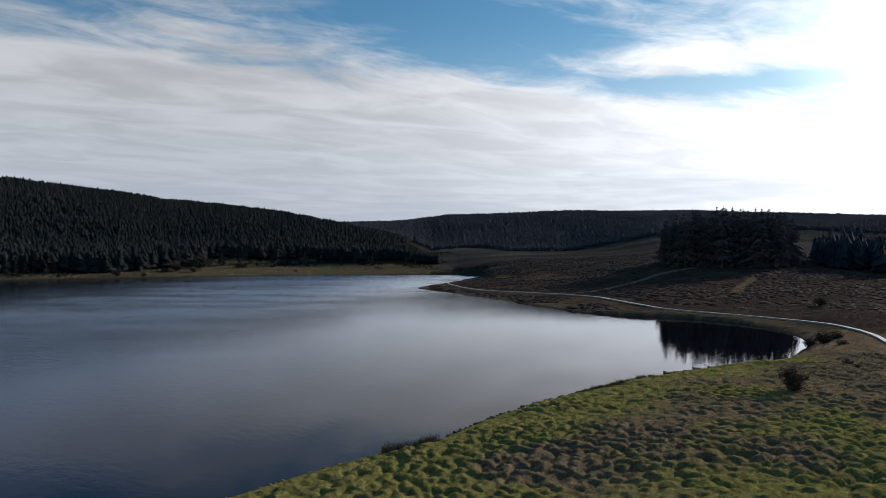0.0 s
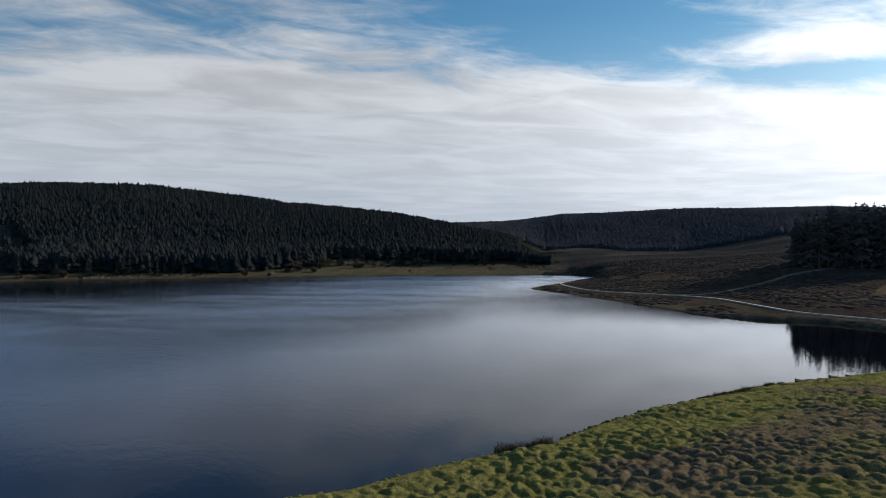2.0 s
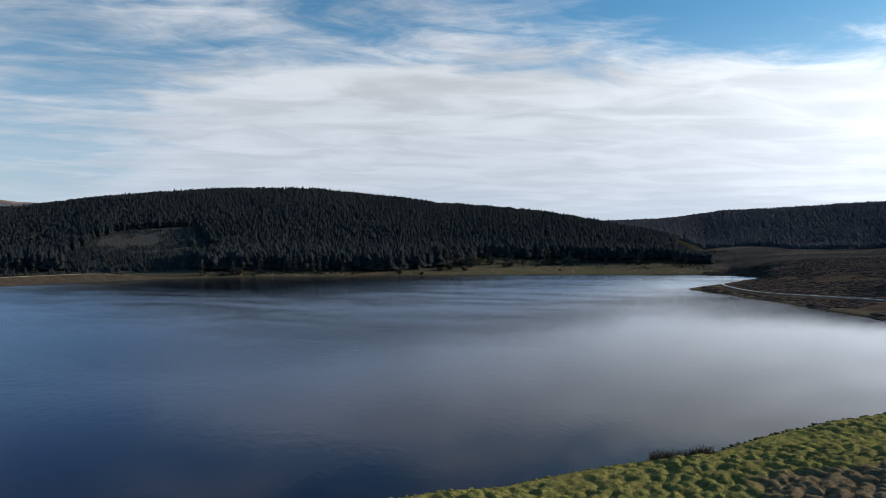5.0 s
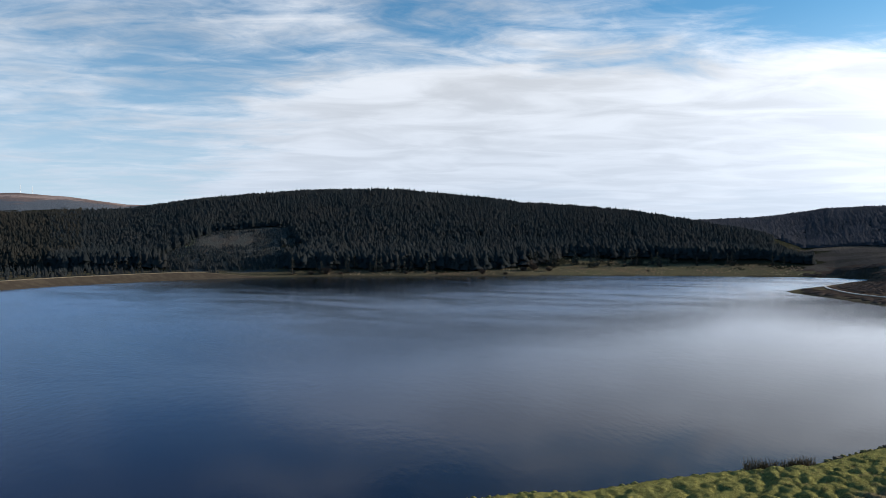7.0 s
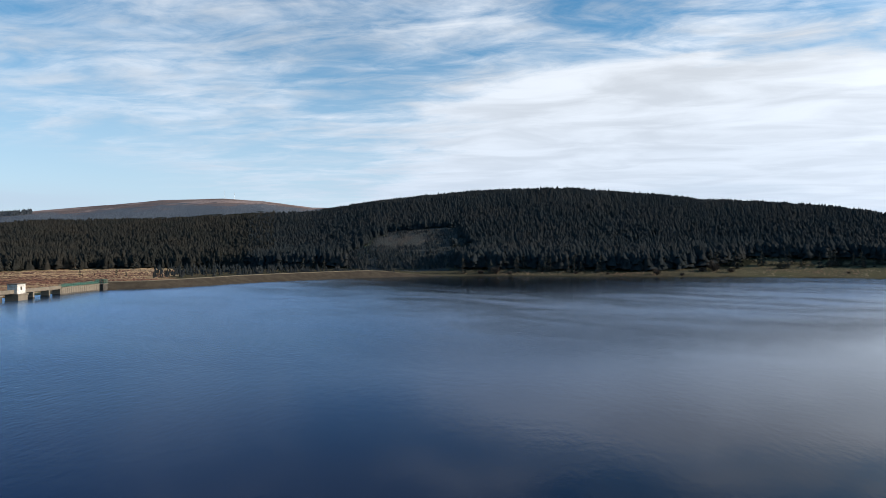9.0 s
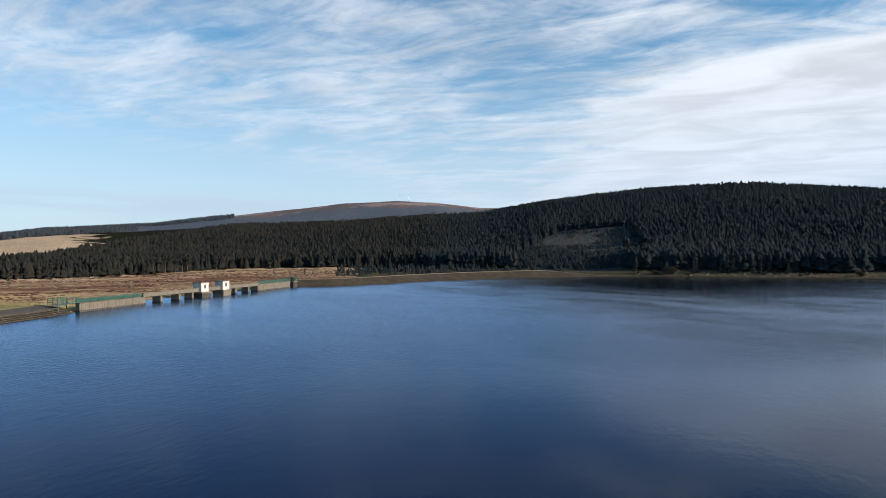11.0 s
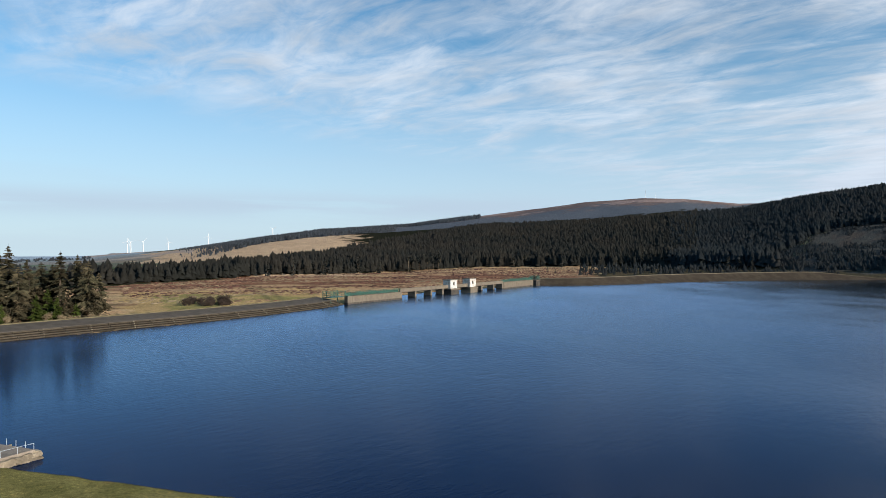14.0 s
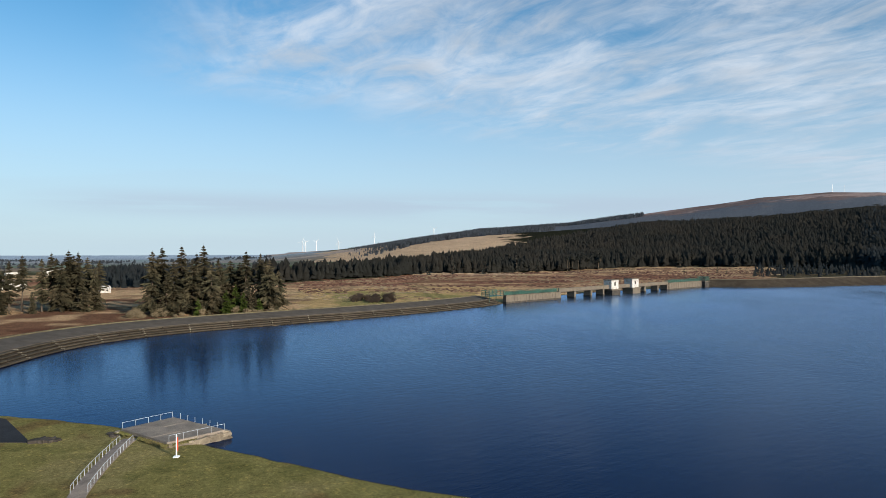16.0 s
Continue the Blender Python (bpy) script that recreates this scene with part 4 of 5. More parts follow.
def build_trees():
    rg = random.Random(11)
    west = "conifers below the dam"
    brown = "tall ragged spruce with brown lower boughs behind the dam"
    # heading, distance, height, kind
    for a, r, h, k in [(111.9, 292, 25, 0), (111.2, 300, 26.5, 1), (110.4, 290, 21, 2), (109.8, 304, 27, 0), (109.0, 292, 22, 2), (108.2, 300, 27.5, 0), (107.6, 291, 20, 2),
                       (106.9, 303, 19, 3), (106.2, 312, 21, 2), (105.0, 305, 25, 4), (104.5, 296, 11, 3), (103.9, 303, 24, 0), (103.2, 296, 22, 2), (102.5, 302, 17, 2), (110.9, 287, 15, 3), (111.5, 306, 23, 4), (108.7, 308, 24, 4), (107.1, 314, 22, 1), (105.5, 314, 20, 0), (104.9, 290, 14, 3), (103.5, 310, 21, 1)]:
        conifer(*spot(a, r), h, brown, west, rg, k, "spruce_tree", 1.08)
    for a, r, h, k in [(119.2, 325, 22, 1), (118.6, 334, 24, 4), (118.0, 322, 20, 2), (117.5, 330, 25, 0), (116.9, 326, 24.5, 1), (116.3, 334, 22, 2), (115.8, 324, 18, 3), (120.4, 330, 23, 4),
                       (121.2, 324, 21, 1), (122.0, 332, 22, 2), (122.8, 326, 21, 0), (121.7, 318, 12, 3), (119.8, 318, 9, 3), (118.3, 342, 22, 1), (117.2, 338, 23, 4), (116.6, 318, 14, 3), (115.5, 332, 21, 4)]:
        conifer(*spot(a, r), h, "tall thin spruce with bare lower trunk below the dam", west, rg, k, "spruce_tree", 1.08)
    for a, r, h in [(106.5, 288, 10), (105.8, 291, 12), (105.2, 287, 9), (104.0, 289, 6.5), (108.6, 286, 7)]:
        conifer(*spot(a, r), h, "young bright green spruce behind the dam", west, rg, 3, "spruce_tree", 1.2, True)
    # bare pale stems where the forest behind the dam was felled back
    for k in range(44):
        a = 76.3 + 2.8 * rg.random()
        x, y = spot(a, float(keyed(np.array(a), FOOT_R)) + rg.uniform(2, 34))
        stem, top = rg.choice(STEMS)
        ob = thing("bare_spruce", (x, y, at_height(x, y) - 0.2), "tall bare-stemmed spruce with a pale trunk at the felled forest edge", "tree", "bare-stemmed spruces", rg.uniform(0, 360))
        ob.scale = (rg.uniform(0.7, 1.2),) * 2 + (rg.uniform(0.75, 1.25),)
        part("trunk", stem, M_PALEBARK, ob, "pale bare trunk")
        part("crown", top, M_CROWN_FAR, ob)
    # the dark stand on the eastern moor
    for k in range(120):
        a = -17.6 - 9.2 * rg.random()
        r = 550 + 75 * rg.random()
        h = rg.uniform(34, 47) - 8 * abs((a + 22.3) / 4.6) ** 3
        conifer(*spot(a, r), h, "tall dark spruce in a dense stand on the heather moor", "dense spruce stand", rg, rg.choice([0, 0, 2, 3, 1]))
    a, r = scatter(-41, -28.2, 560, 680, 5.0)
    x, y = polar(a, r)
    ok = (r > 570 + 50 * (fnoise(x, y, 30, 401) - 0.3)) & (r > 560 + 60 * smooth(a, -30.5, -28.2))
    conifers("spruce_wood", "dark spruce wood at the edge of the eastern moor", x[ok], y[ok], np.clip(rng.normal(21, 4, ok.sum()), 10, 30), M_HAZED_EAST, 6, 8, 0.22)
    a, r = scatter(-26.3, -18.0, 565, 625, 5.5)
    x, y = polar(a, r)
    conifers("spruce_wood", "closed dark interior of the spruce stand on the moor", x, y, np.clip(rng.normal(30, 4, len(x)), 20, 36), M_CROWN_FAR, 5, 7, 0.2)
    # ragged front of the forest across the lake
    for k in range(75):
        a = 1.5 + 38 * rg.random() if k < 55 else 52 + 44 * rg.random()
        r = float(keyed(np.array(a), FOOT_R)) + rg.uniform(-16, 12)
        conifer(*spot(a, r), rg.uniform(11, 22), "dark spruce standing at the front of the forest", "forest edge spruces", rg, rg.choice([0, 2, 2, 3]))
    conifer(*spot(40.7, 803), 22, "lone dark spruce on the far shore", "forest edge spruces", rg, 0)
    # shrubs
    for a, r, s, k in [(-26.8, 137, 1.3, 0), (-30.2, 182, 0.9, 1), (-30.9, 176, 0.7, 1), (-28.7, 232, 1.3, 2), (-30.0, 226, 1.0, 1), (-27.8, 228, 0.9, 2), (-28.6, 345, 1.2, 2), (-29.6, 240, 1.0, 2)]:
        bush(*spot(a, r), s, "leafless dark brown bush on rough grass", rg, k, "bare bushes on the moor")
    for a, r, s, k in [(39.3, 804, 2.2, 1), (37.9, 806, 2.6, 2), (36.8, 806, 1.5, 1), (31.5, 812, 1.6, 1), (29.0, 812, 1.4, 1), (25.2, 822, 2.2, 2), (23.3, 828, 1.6, 1), (21.0, 870, 3.6, 2), (21.8, 862, 2.6, 1), (19.8, 870, 2.6, 1), (12.0, 890, 1.3, 1)]:
        bush(*spot(a, r), s, "rounded leafless willow bush on the far shore", rg, k, "far shore willows", "willow_bush")
    for k in range(24):
        a, r = rg.uniform(93.2, 96.6), rg.uniform(338, 352)
        bush(*spot(a, r), rg.uniform(0.7, 1.45), "dark leafless scrub behind the dam", rg, rg.randrange(2), "scrub behind the dam", "scrub_bush")
    for k in range(26):
        a, r = rg.uniform(99.5, 113.5), rg.uniform(281, 288)
        bush(*spot(a, r), rg.uniform(0.5, 1.0), "pale leafless scrub behind the dam", rg, rg.randrange(2), "scrub behind the dam", "scrub_bush", True)
    for k in range(34):
        a, r = rg.uniform(44, 70), rg.uniform(0, 1)
        base = 800 if a < 55 else 690 + (70 - a) * 6
        x, y = spot(a, base + 90 * r)
        conifer(x, y, rg.uniform(3, 8), "small self-seeded spruce on the moor beside the embankment", "young self-seeded spruces", rg, 3)
    # shore
    for x, y in [(-7, 92.6), (-6, 93.5), (-5.2, 93.2), (-3.4, 94.8), (-2.4, 95.4), (-1.4, 96.2)]:
        rush_clump(x, y, rg.uniform(0.9, 1.2), rg)
    for k in range(26):
        q = k / 25
        x, y = 26 + 19 * q + rg.uniform(-0.5, 0.5), 133 + 17.5 * q - 2.6 * math.sin(q * 3.1) + rg.uniform(-0.5, 0.5)
        rush_clump(x, y, rg.uniform(0.5, 0.9) * (0.7 + 0.5 * math.sin(q * 3.1)), rg)
    for x, y, s in [(2.2, 104.2, 1.0), (14.3, 121.2, 1.2), (15.2, 121.8, 0.9), (16.6, 123.4, 1.4), (17.4, 124.8, 0.9), (18.9, 126, 1.0), (50.5, 155.6, 2.6), (52.8, 156.8, 1.9), (55.6, 158, 1.6), (58.8, 160.1, 2.2), (63, 163, 1.5),
                    (8.2, 113.4, 0.8), (66, 166.4, 1.2), (75, 172.2, 1.3), (81, 174.9, 1.5)]:
        rock(x, y, s)
    post = thing("mooring_post", (71, 172.8, -0.6), "dark wooden post standing in the shallows", "post")
    bm = bmesh.new()
    tube(bm, (0, 0, 0), (0.05, 0, 2.3), 0.12, 0.10, 8)
    part("stake", bm, M_BARK, post)
    bm = bmesh.new()
    tube(bm, (0.05, 0, 2.3), (0.05, 0, 2.42), 0.14, 0.09, 8)
    part("cap", bm, M_BARK, post)


build_trees()


# ------------------------------------------------------------------ dam and banks


def lake_stretch(a, b):
    """The water's edge between the points nearest to a and b, in even steps, with the way inland."""
    i = int(np.argmin(((LAKE - a) ** 2).sum(1)))
    j = int(np.argmin(((LAKE - b) ** 2).sum(1)))
    line = LAKE[i:j + 1] if i < j else LAKE[j:i + 1][::-1]
    return line


def even(line, step):
    seg = np.linalg.norm(np.diff(line, axis=0), axis=1)
    s = np.concatenate([[0], np.cumsum(seg)])
    n = max(2, int(s[-1] / step) + 1)
    k = np.linspace(0, s[-1], n)
    p = np.stack([np.interp(k, s, line[:, 0]), np.interp(k, s, line[:, 1])], 1)
    t = np.gradient(p, axis=0)
    t /= np.linalg.norm(t, axis=1)[:, None]
    nrm = np.stack([-t[:, 1], t[:, 0]], 1)
    mid = len(p) // 2
    probe = p[mid] + nrm[mid] * 3
    if to_shore(np.array([probe[0]]), np.array([probe[1]]))[0] < 0:
        nrm = -nrm
    return p, nrm


def sweep(p, nrm, profile, close=True, grow=1.0):
    """A solid of this outline (offset inland, height) along a line."""
    V, F = [], []
    m = len(profile)
    for q, n, g in zip(p, nrm, np.linspace(grow, 1.0, len(p)) if np.isscalar(grow) else grow):
        for o, z in profile:
            V.append((q[0] + n[0] * o * g, q[1] + n[1] * o * g, z * g))
    for i in range(len(p) - 1):
        for k in range(m if close else m - 1):
            a, b = i * m + k, i * m + (k + 1) % m
            F.append((a, b, b + m, a + m))
    if close:
        F += [tuple(range(m))[::-1], tuple(range((len(p) - 1) * m, len(p) * m))]
    me = make_mesh("sweep", V, F)
    bm = bmesh.new()
    bm.from_mesh(me)
    bmesh.ops.recalc_face_normals(bm, faces=bm.faces[:])
    bpy.data.meshes.remove(me)
    return bm


def build_dam():
    dam = thing("dam", (0, 0, 0), "curved stone-stepped earth dam with a grey crest road", "dam", kind="structure")
    line = np.concatenate([[(-347.5, 34.5)], lake_stretch(np.array((-333, 28)), np.array((-135, -97)))])
    p, n = even(line, 6.0)
    part("embankment", sweep(p, n, [(-1.5, -3), (0.2, -1.0), (5.0, 1.2), (5.2, 2.1), (15.0, 3.3), (24, 0.3), (24, -3)]), M_PITCH, dam)
    part("crest_road", sweep(p, n, [(5.0, 1.6), (5.0, 2.36), (9.5, 3.02), (14.2, 3.55), (14.2, 2.9)]), M_ROAD, dam, "grey tarmac crest road")
    part("kerb", sweep(p, n, [(14.25, 2.9), (14.25, 3.85), (14.35, 3.9), (14.75, 3.9), (14.85, 3.85), (14.85, 2.9)]), M_KERB, dam, "low lichen-covered kerb wall")
    # ledges of pitched stone slabs
    rg = random.Random(5)
    q, m = even(line, 7.5)
    for i in range(len(q) - 1):
        for k in range(4):
            o0, z0 = -0.35 + k * 1.30 + rg.uniform(-0.07, 0.07), -0.05 + k * 0.57
            d0 = rg.uniform(-0.05, 0.05)
            a, b = q[i] + (q[i + 1] - q[i]) * 0.010, q[i] + (q[i + 1] - q[i]) * 0.990
            bm = sweep(np.array([a, b]), np.array([m[i], m[i + 1]]),
                       [(o0 + 0.30, z0 - 0.7), (o0 + 0.30, z0 + 0.22), (o0 + 0.02, z0 + 0.25), (o0, z0 + 0.46 + d0), (o0 + 0.12, z0 + 0.56 + d0), (o0 + 1.5, z0 + 0.50 + d0), (o0 + 1.5, z0 - 0.6)])
            bm.normal_update()
            # undersides and recesses go dark: shade between ledges painted on, wet stone lowest
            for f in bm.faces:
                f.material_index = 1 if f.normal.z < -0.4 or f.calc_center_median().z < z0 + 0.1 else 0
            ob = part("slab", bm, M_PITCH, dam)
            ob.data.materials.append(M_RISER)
    # pale ribs that run down the face
    V = [i for i in range(2, len(q) - 1, 2)]
    for i in V:
        bm = bmesh.new()
        t = Vector((m[i][1], -m[i][0], 0))
        for k in range(4):
            o, z = 0.25 + k * 1.30, 0.58 + k * 0.57
            c = Vector((q[i][0], q[i][1], 0)) + Vector((m[i][0], m[i][1], 0)) * o + t * (k * 0.55)
            box(bm, c.x, c.y, z - 0.12, 1.25, 0.24 + 0.2 * (k % 2), 0.26, 0.04, math.atan2(m[i][1], m[i][0]) - 0.3)
        part("rib", bm, M_RIB, dam, "pale concrete rib")
    # the plain bank beyond the spillway
    bankn = thing("north_embankment", (0, 0, 0), "grassy earth embankment with a pale track along its top", "embankment", kind="structure")
    line = lake_stretch(np.array((-536, 578)), np.array((-511, 203)))
    p, n = even(line, 10.0)
    rise = np.linspace(1.5, 1.0, len(p)) * (0.12 + 0.88 * smooth(np.arange(len(p)), 0, 9))
    if np.hypot(*(p[0] - (-536, 578))) > np.hypot(*(p[-1] - (-536, 578))):
        rise = rise[::-1]
    part("embankment", sweep(p, n, [(-3, -3), (-0.6, -0.1), (4, 1.6), (11, 5.0), (17, 5.2), (34, 1.0), (34, -3)], grow=rise), M_BANK, bankn)
    part("track", sweep(p, n, [(11.4, 4.9), (11.5, 5.35), (14.8, 5.4), (14.9, 4.9)], grow=rise), M_BANKTRACK, bankn, "pale gravel track")


M_RIB = surface("pale_lichened_rib", (0.27, 0.235, 0.17), 0.9, vary=0.4, scale=0.5, fine=4.0, tint=(0.14, 0.12, 0.085), per_object=0.3)
M_BANKTRACK = surface("worn_grass_track", (0.15, 0.122, 0.082), 0.9, vary=0.3, scale=0.2, fine=3.0)
M_BANK = surface("rough_bank_grass", (0.040, 0.030, 0.021), 0.95, vary=0.4, scale=0.15, fine=2.0, bump=0.5, tint=(0.062, 0.048, 0.032))
build_dam()


def railing(owner, a, b, z, high, gap, material, name="railing", rails=3, thick=0.05, mesh=False):
    """Posts and rails between two points, as parts of their owner."""
    a, b = Vector((*a, z)), Vector((*b, z))
    n = max(1, round((b - a).length / gap))
    for k in range(n + 1):
        c = a.lerp(b, k / n)
        bm = bmesh.new()
        tube(bm, c, c + Vector((0, 0, high)), thick, thick, 6)
        part("post", bm, material, owner)
    for k in range(rails):
        h = high * (k + 1) / rails - 0.02
        bm = bmesh.new()
        tube(bm, a + Vector((0, 0, h)), b + Vector((0, 0, h)), thick * 0.9, thick * 0.9, 6)
        part("rail", bm, material, owner)


def build_spillway():
    A, B = Vector((-349, 35.5, 0)), Vector((-507, 199, 0))
    u = (B - A).normalized()
    out = Vector((u.y, -u.x, 0))            # towards the open lake
    if out.dot(-A) < 0:
        out = -out
    turn = math.atan2(u.y, u.x)

    def at(s, o=0.0, z=0.0):
        return A + u * s + out * o + Vector((0, 0, z))

    def slab(bm, s0, s1, o, wide, z0, z1, bevel=0.06):
        c = at((s0 + s1) / 2, o, (z0 + z1) / 2)
        return box(bm, c.x, c.y, c.z, s1 - s0, wide, z1 - z0, bevel, turn)

    sp = thing("spillway", (0, 0, 0), "weathered concrete spillway bridge on piers with green railings", "spillway")
    for s0, s1, top in ((0, 15, 3.9), (15, 30, 3.9), (30, 45.4, 3.9), (170, 187, 4.7), (187, 204, 4.7), (204, 220, 4.7)):
        part("wall", slab(bmesh.new(), s0 + 0.03, s1 - 0.03, 1.0, 2.2, -2, top), M_CONCRETE, sp)
        part("coping", slab(bmesh.new(), s0, s1, 1.0, 2.6, top, top + 0.3), M_CONCRETE, sp)
        part("tide_band", slab(bmesh.new(), s0 + 0.02, s1 - 0.02, 1.0, 2.26, -2, 0.9, 0.0), M_DARK, sp, "dark wet band at the waterline")
        for k in range(int((s1 - s0) / 2.6)):
            b = s0 + 1.3 + 2.6 * k
            part("buttress", slab(bmesh.new(), b - 0.16, b + 0.16, 2.14, 0.16, -1, top - 0.3, 0.03), M_CONCRETE, sp)
    edges = [45.4, 60.5, 77, 90, 108.5, 115.5, 132, 139, 156, 170]
    for s0, s1 in zip(edges, edges[1:]):
        part("parapet", slab(bmesh.new(), s0 + 0.03, s1 - 0.03, 1.2, 1.2, 3.9, 6.0), M_CONCRETE, sp)
        part("deck", slab(bmesh.new(), s0, s1, -1.2, 3.4, 3.5, 4.1), M_CONCRETE, sp)
    for s in (46.2, 60.5, 77, 90, 139, 156, 169.2):
        bm = slab(bmesh.new(), s - 0.8, s + 0.8, -0.6, 5.0, -2, 3.8, 0.12)
        part("pier", bm, M_CONCRETE, sp)
        part("tide_band", slab(bmesh.new(), s - 0.83, s + 0.83, -0.6, 5.06, -2, 0.8, 0.0), M_DARK, sp)
    for s0, s1, n, top in ((0, 45, 2.5, 4.2), (170, 220, 3.0, 5.0)):
        a, b = at(s0, 1.9), at(s1, 1.9)
        railing(sp, a.xy, b.xy, top, 1.9, n, M_GREEN, rails=4, thick=0.08)
        a, b = at(s0, 0.1), at(s1, 0.1)
        railing(sp, a.xy, b.xy, top, 1.9, n * 2, M_GREEN, rails=3, thick=0.08)
        part("mesh_panel", slab(bmesh.new(), s0, s1, 0.5, 0.03, top + 0.05, top + 1.5, 0), M_GREENMESH, sp, "green mesh infill")
    # end frames
    plat = thing("access_platform", (0, 0, 0), "green steel access platform with railings at the dam's end", "platform")
    c = at(-5, -2.5)
    part("floor_plate", box(bmesh.new(), c.x, c.y, 4.0, 11, 5.5, 0.25, 0.03, turn), M_GREEN, plat)
    for s in (-10.5, 0.4):
        for o in (-5, 0.3):
            q = at(s, o)
            bm = bmesh.new()
            tube(bm, (q.x, q.y, -1.5 if (s > 0) else 1.0), (q.x, q.y, 7.0), 0.22 if s > 0 else 0.14, None, 8)
            part("leg", bm, M_GREEN, plat)
    for a, b in (((-10.5, 0.3), (0.4, 0.3)), ((-10.5, -5), (0.4, -5)), ((-10.5, -5), (-10.5, 0.3))):
        railing(plat, at(*a).xy, at(*b).xy, 4.1, 2.7, 2.6, M_GREEN, rails=3, thick=0.11)
    tower = thing("gate_tower", (0, 0, 0), "dark concrete gate tower with a green railed top", "tower")
    part("shaft", slab(bmesh.new(), 222.5, 229.5, 0.6, 6, -2, 4.2, 0.15), M_DARK, tower)
    part("cap_slab", slab(bmesh.new(), 222.1, 229.9, 0.6, 6.6, 4.2, 4.7, 0.06), M_CONCRETE, tower)
    for o in (-2.4, 3.6):
        railing(tower, at(222.5, o).xy, at(229.5, o).xy, 4.7, 3.0, 1.4, M_GREEN, rails=5, thick=0.11)
    for s in (222.5, 229.5):
        railing(tower, at(s, -2.4).xy, at(s, 3.6).xy, 4.7, 3.0, 1.4, M_GREEN, rails=5, thick=0.11)
    # two valve houses
    for s, dz in ((100, 0.0), (123.8, 0.2)):
        h = thing("valve_house", (0, 0, 0), "small white rendered valve house with flat roof on a concrete pier", "building", "valve houses on the spillway")
        part("base", slab(bmesh.new(), s - 4.6, s + 4.6, 0.8, 7.4, -2, 2.9, 0.15), M_DARK if dz == 0 else M_CONCRETE, h, "stained concrete pier")
        part("deck", slab(bmesh.new(), s - 5.2, s + 5.2, 0.8, 7.8, 2.9, 3.7, 0.08), M_CONCRETE, h)
        # walls of thickness, with the window's opening left through the lake side
        part("wall", slab(bmesh.new(), s - 4.0, s - 3.7, 0.8, 5.4, 3.7, 8.9, 0.02), M_WHITE, h)
        part("wall", slab(bmesh.new(), s + 3.7, s + 4.0, 0.8, 5.4, 3.7, 8.9, 0.02), M_WHITE, h)
        part("wall", slab(bmesh.new(), s - 3.7, s + 3.7, -1.75, 0.3, 3.7, 8.9, 0.0), M_WHITE, h)
        for s0, s1, z0, z1 in ((-3.7, -0.9, 3.7, 8.9), (0.9, 3.7, 3.7, 8.9), (-0.9, 0.9, 3.7, 5.6), (-0.9, 0.9, 7.6, 8.9)):
            part("wall", slab(bmesh.new(), s + s0, s + s1, 3.35, 0.3, z0, z1, 0.0), M_WHITE, h)
        win = part("window", slab(bmesh.new(), s - 0.9, s + 0.9, 3.33, 0.06, 5.6, 7.6, 0.0), M_DARK, h, "dark shuttered window")
        for e in (-0.86, 0.0, 0.86):
            part("window_frame", slab(bmesh.new(), s + e - 0.06, s + e + 0.06, 3.42, 0.12, 5.6, 7.6, 0.0), M_CONCRETE, win)
        door = part("door", slab(bmesh.new(), s - 4.08, s - 4.0, 0.2, 1.1, 3.75, 6.1, 0.0), M_GREEN, h, "green steel door") if dz else None
        part("roof", slab(bmesh.new(), s - 4.4, s + 4.4, 0.8, 6.2, 8.9, 9.3, 0.08), M_CONCRETE, h, "flat concrete roof slab")


M_DARK = surface("wet_dark_concrete", (0.07, 0.06, 0.05), 0.8, vary=0.4, scale=0.4, fine=3.0)
M_GREENMESH = surface("green_mesh_panel", (0.05, 0.12, 0.085), 0.6, vary=0.3, scale=0.8, fine=6.0)
build_spillway()


# ------------------------------------------------------------------ landing stage, path and lawn


def ribbon(p, half, lift, material, name, label, category, thick=0.15, parts_every=0):
    """A path laid over the ground."""
    p = np.array(p, float)
    t = np.gradient(p, axis=0)
    t /= np.linalg.norm(t, axis=1)[:, None]
    nrm = np.stack([-t[:, 1], t[:, 0]], 1)
    V, F = [], []
    for q, n in zip(p, nrm):
        l, r = q + n * half, q - n * half
        z = max(at_height(*l), at_height(*r), at_height(*q)) + lift
        V += [(*l, z - 0.03), (*q, z), (*r, z - 0.03), (*r, z - thick), (*l, z - thick)]
    for i in range(len(p) - 1):
        for k in range(5):
            a, b = i * 5 + k, i * 5 + (k + 1) % 5
            F.append((a, a + 5, b + 5, b))
    me = make_mesh(name, V, F, material)
    bm = bmesh.new()
    bm.from_mesh(me)
    bmesh.ops.recalc_face_normals(bm, faces=bm.faces[:])
    bm.to_mesh(me)
    bm.free()
    return tagged(new(name, me), label, category, kind="structure")


def curve_points(line, step):
    """A smooth line through points, in even steps."""
    p = np.array(line, float)
    for _ in range(3):
        p = np.concatenate([p[:1], np.stack([p[:-1] * 0.75 + p[1:] * 0.25, p[:-1] * 0.25 + p[1:] * 0.75], 1).reshape(-1, 2), p[-1:]])
    seg = np.linalg.norm(np.diff(p, axis=0), axis=1)
    s = np.concatenate([[0], np.cumsum(seg)])
    k = np.linspace(0, s[-1], max(2, int(s[-1] / step) + 1))
    return np.stack([np.interp(k, s, p[:, 0]), np.interp(k, s, p[:, 1])], 1)


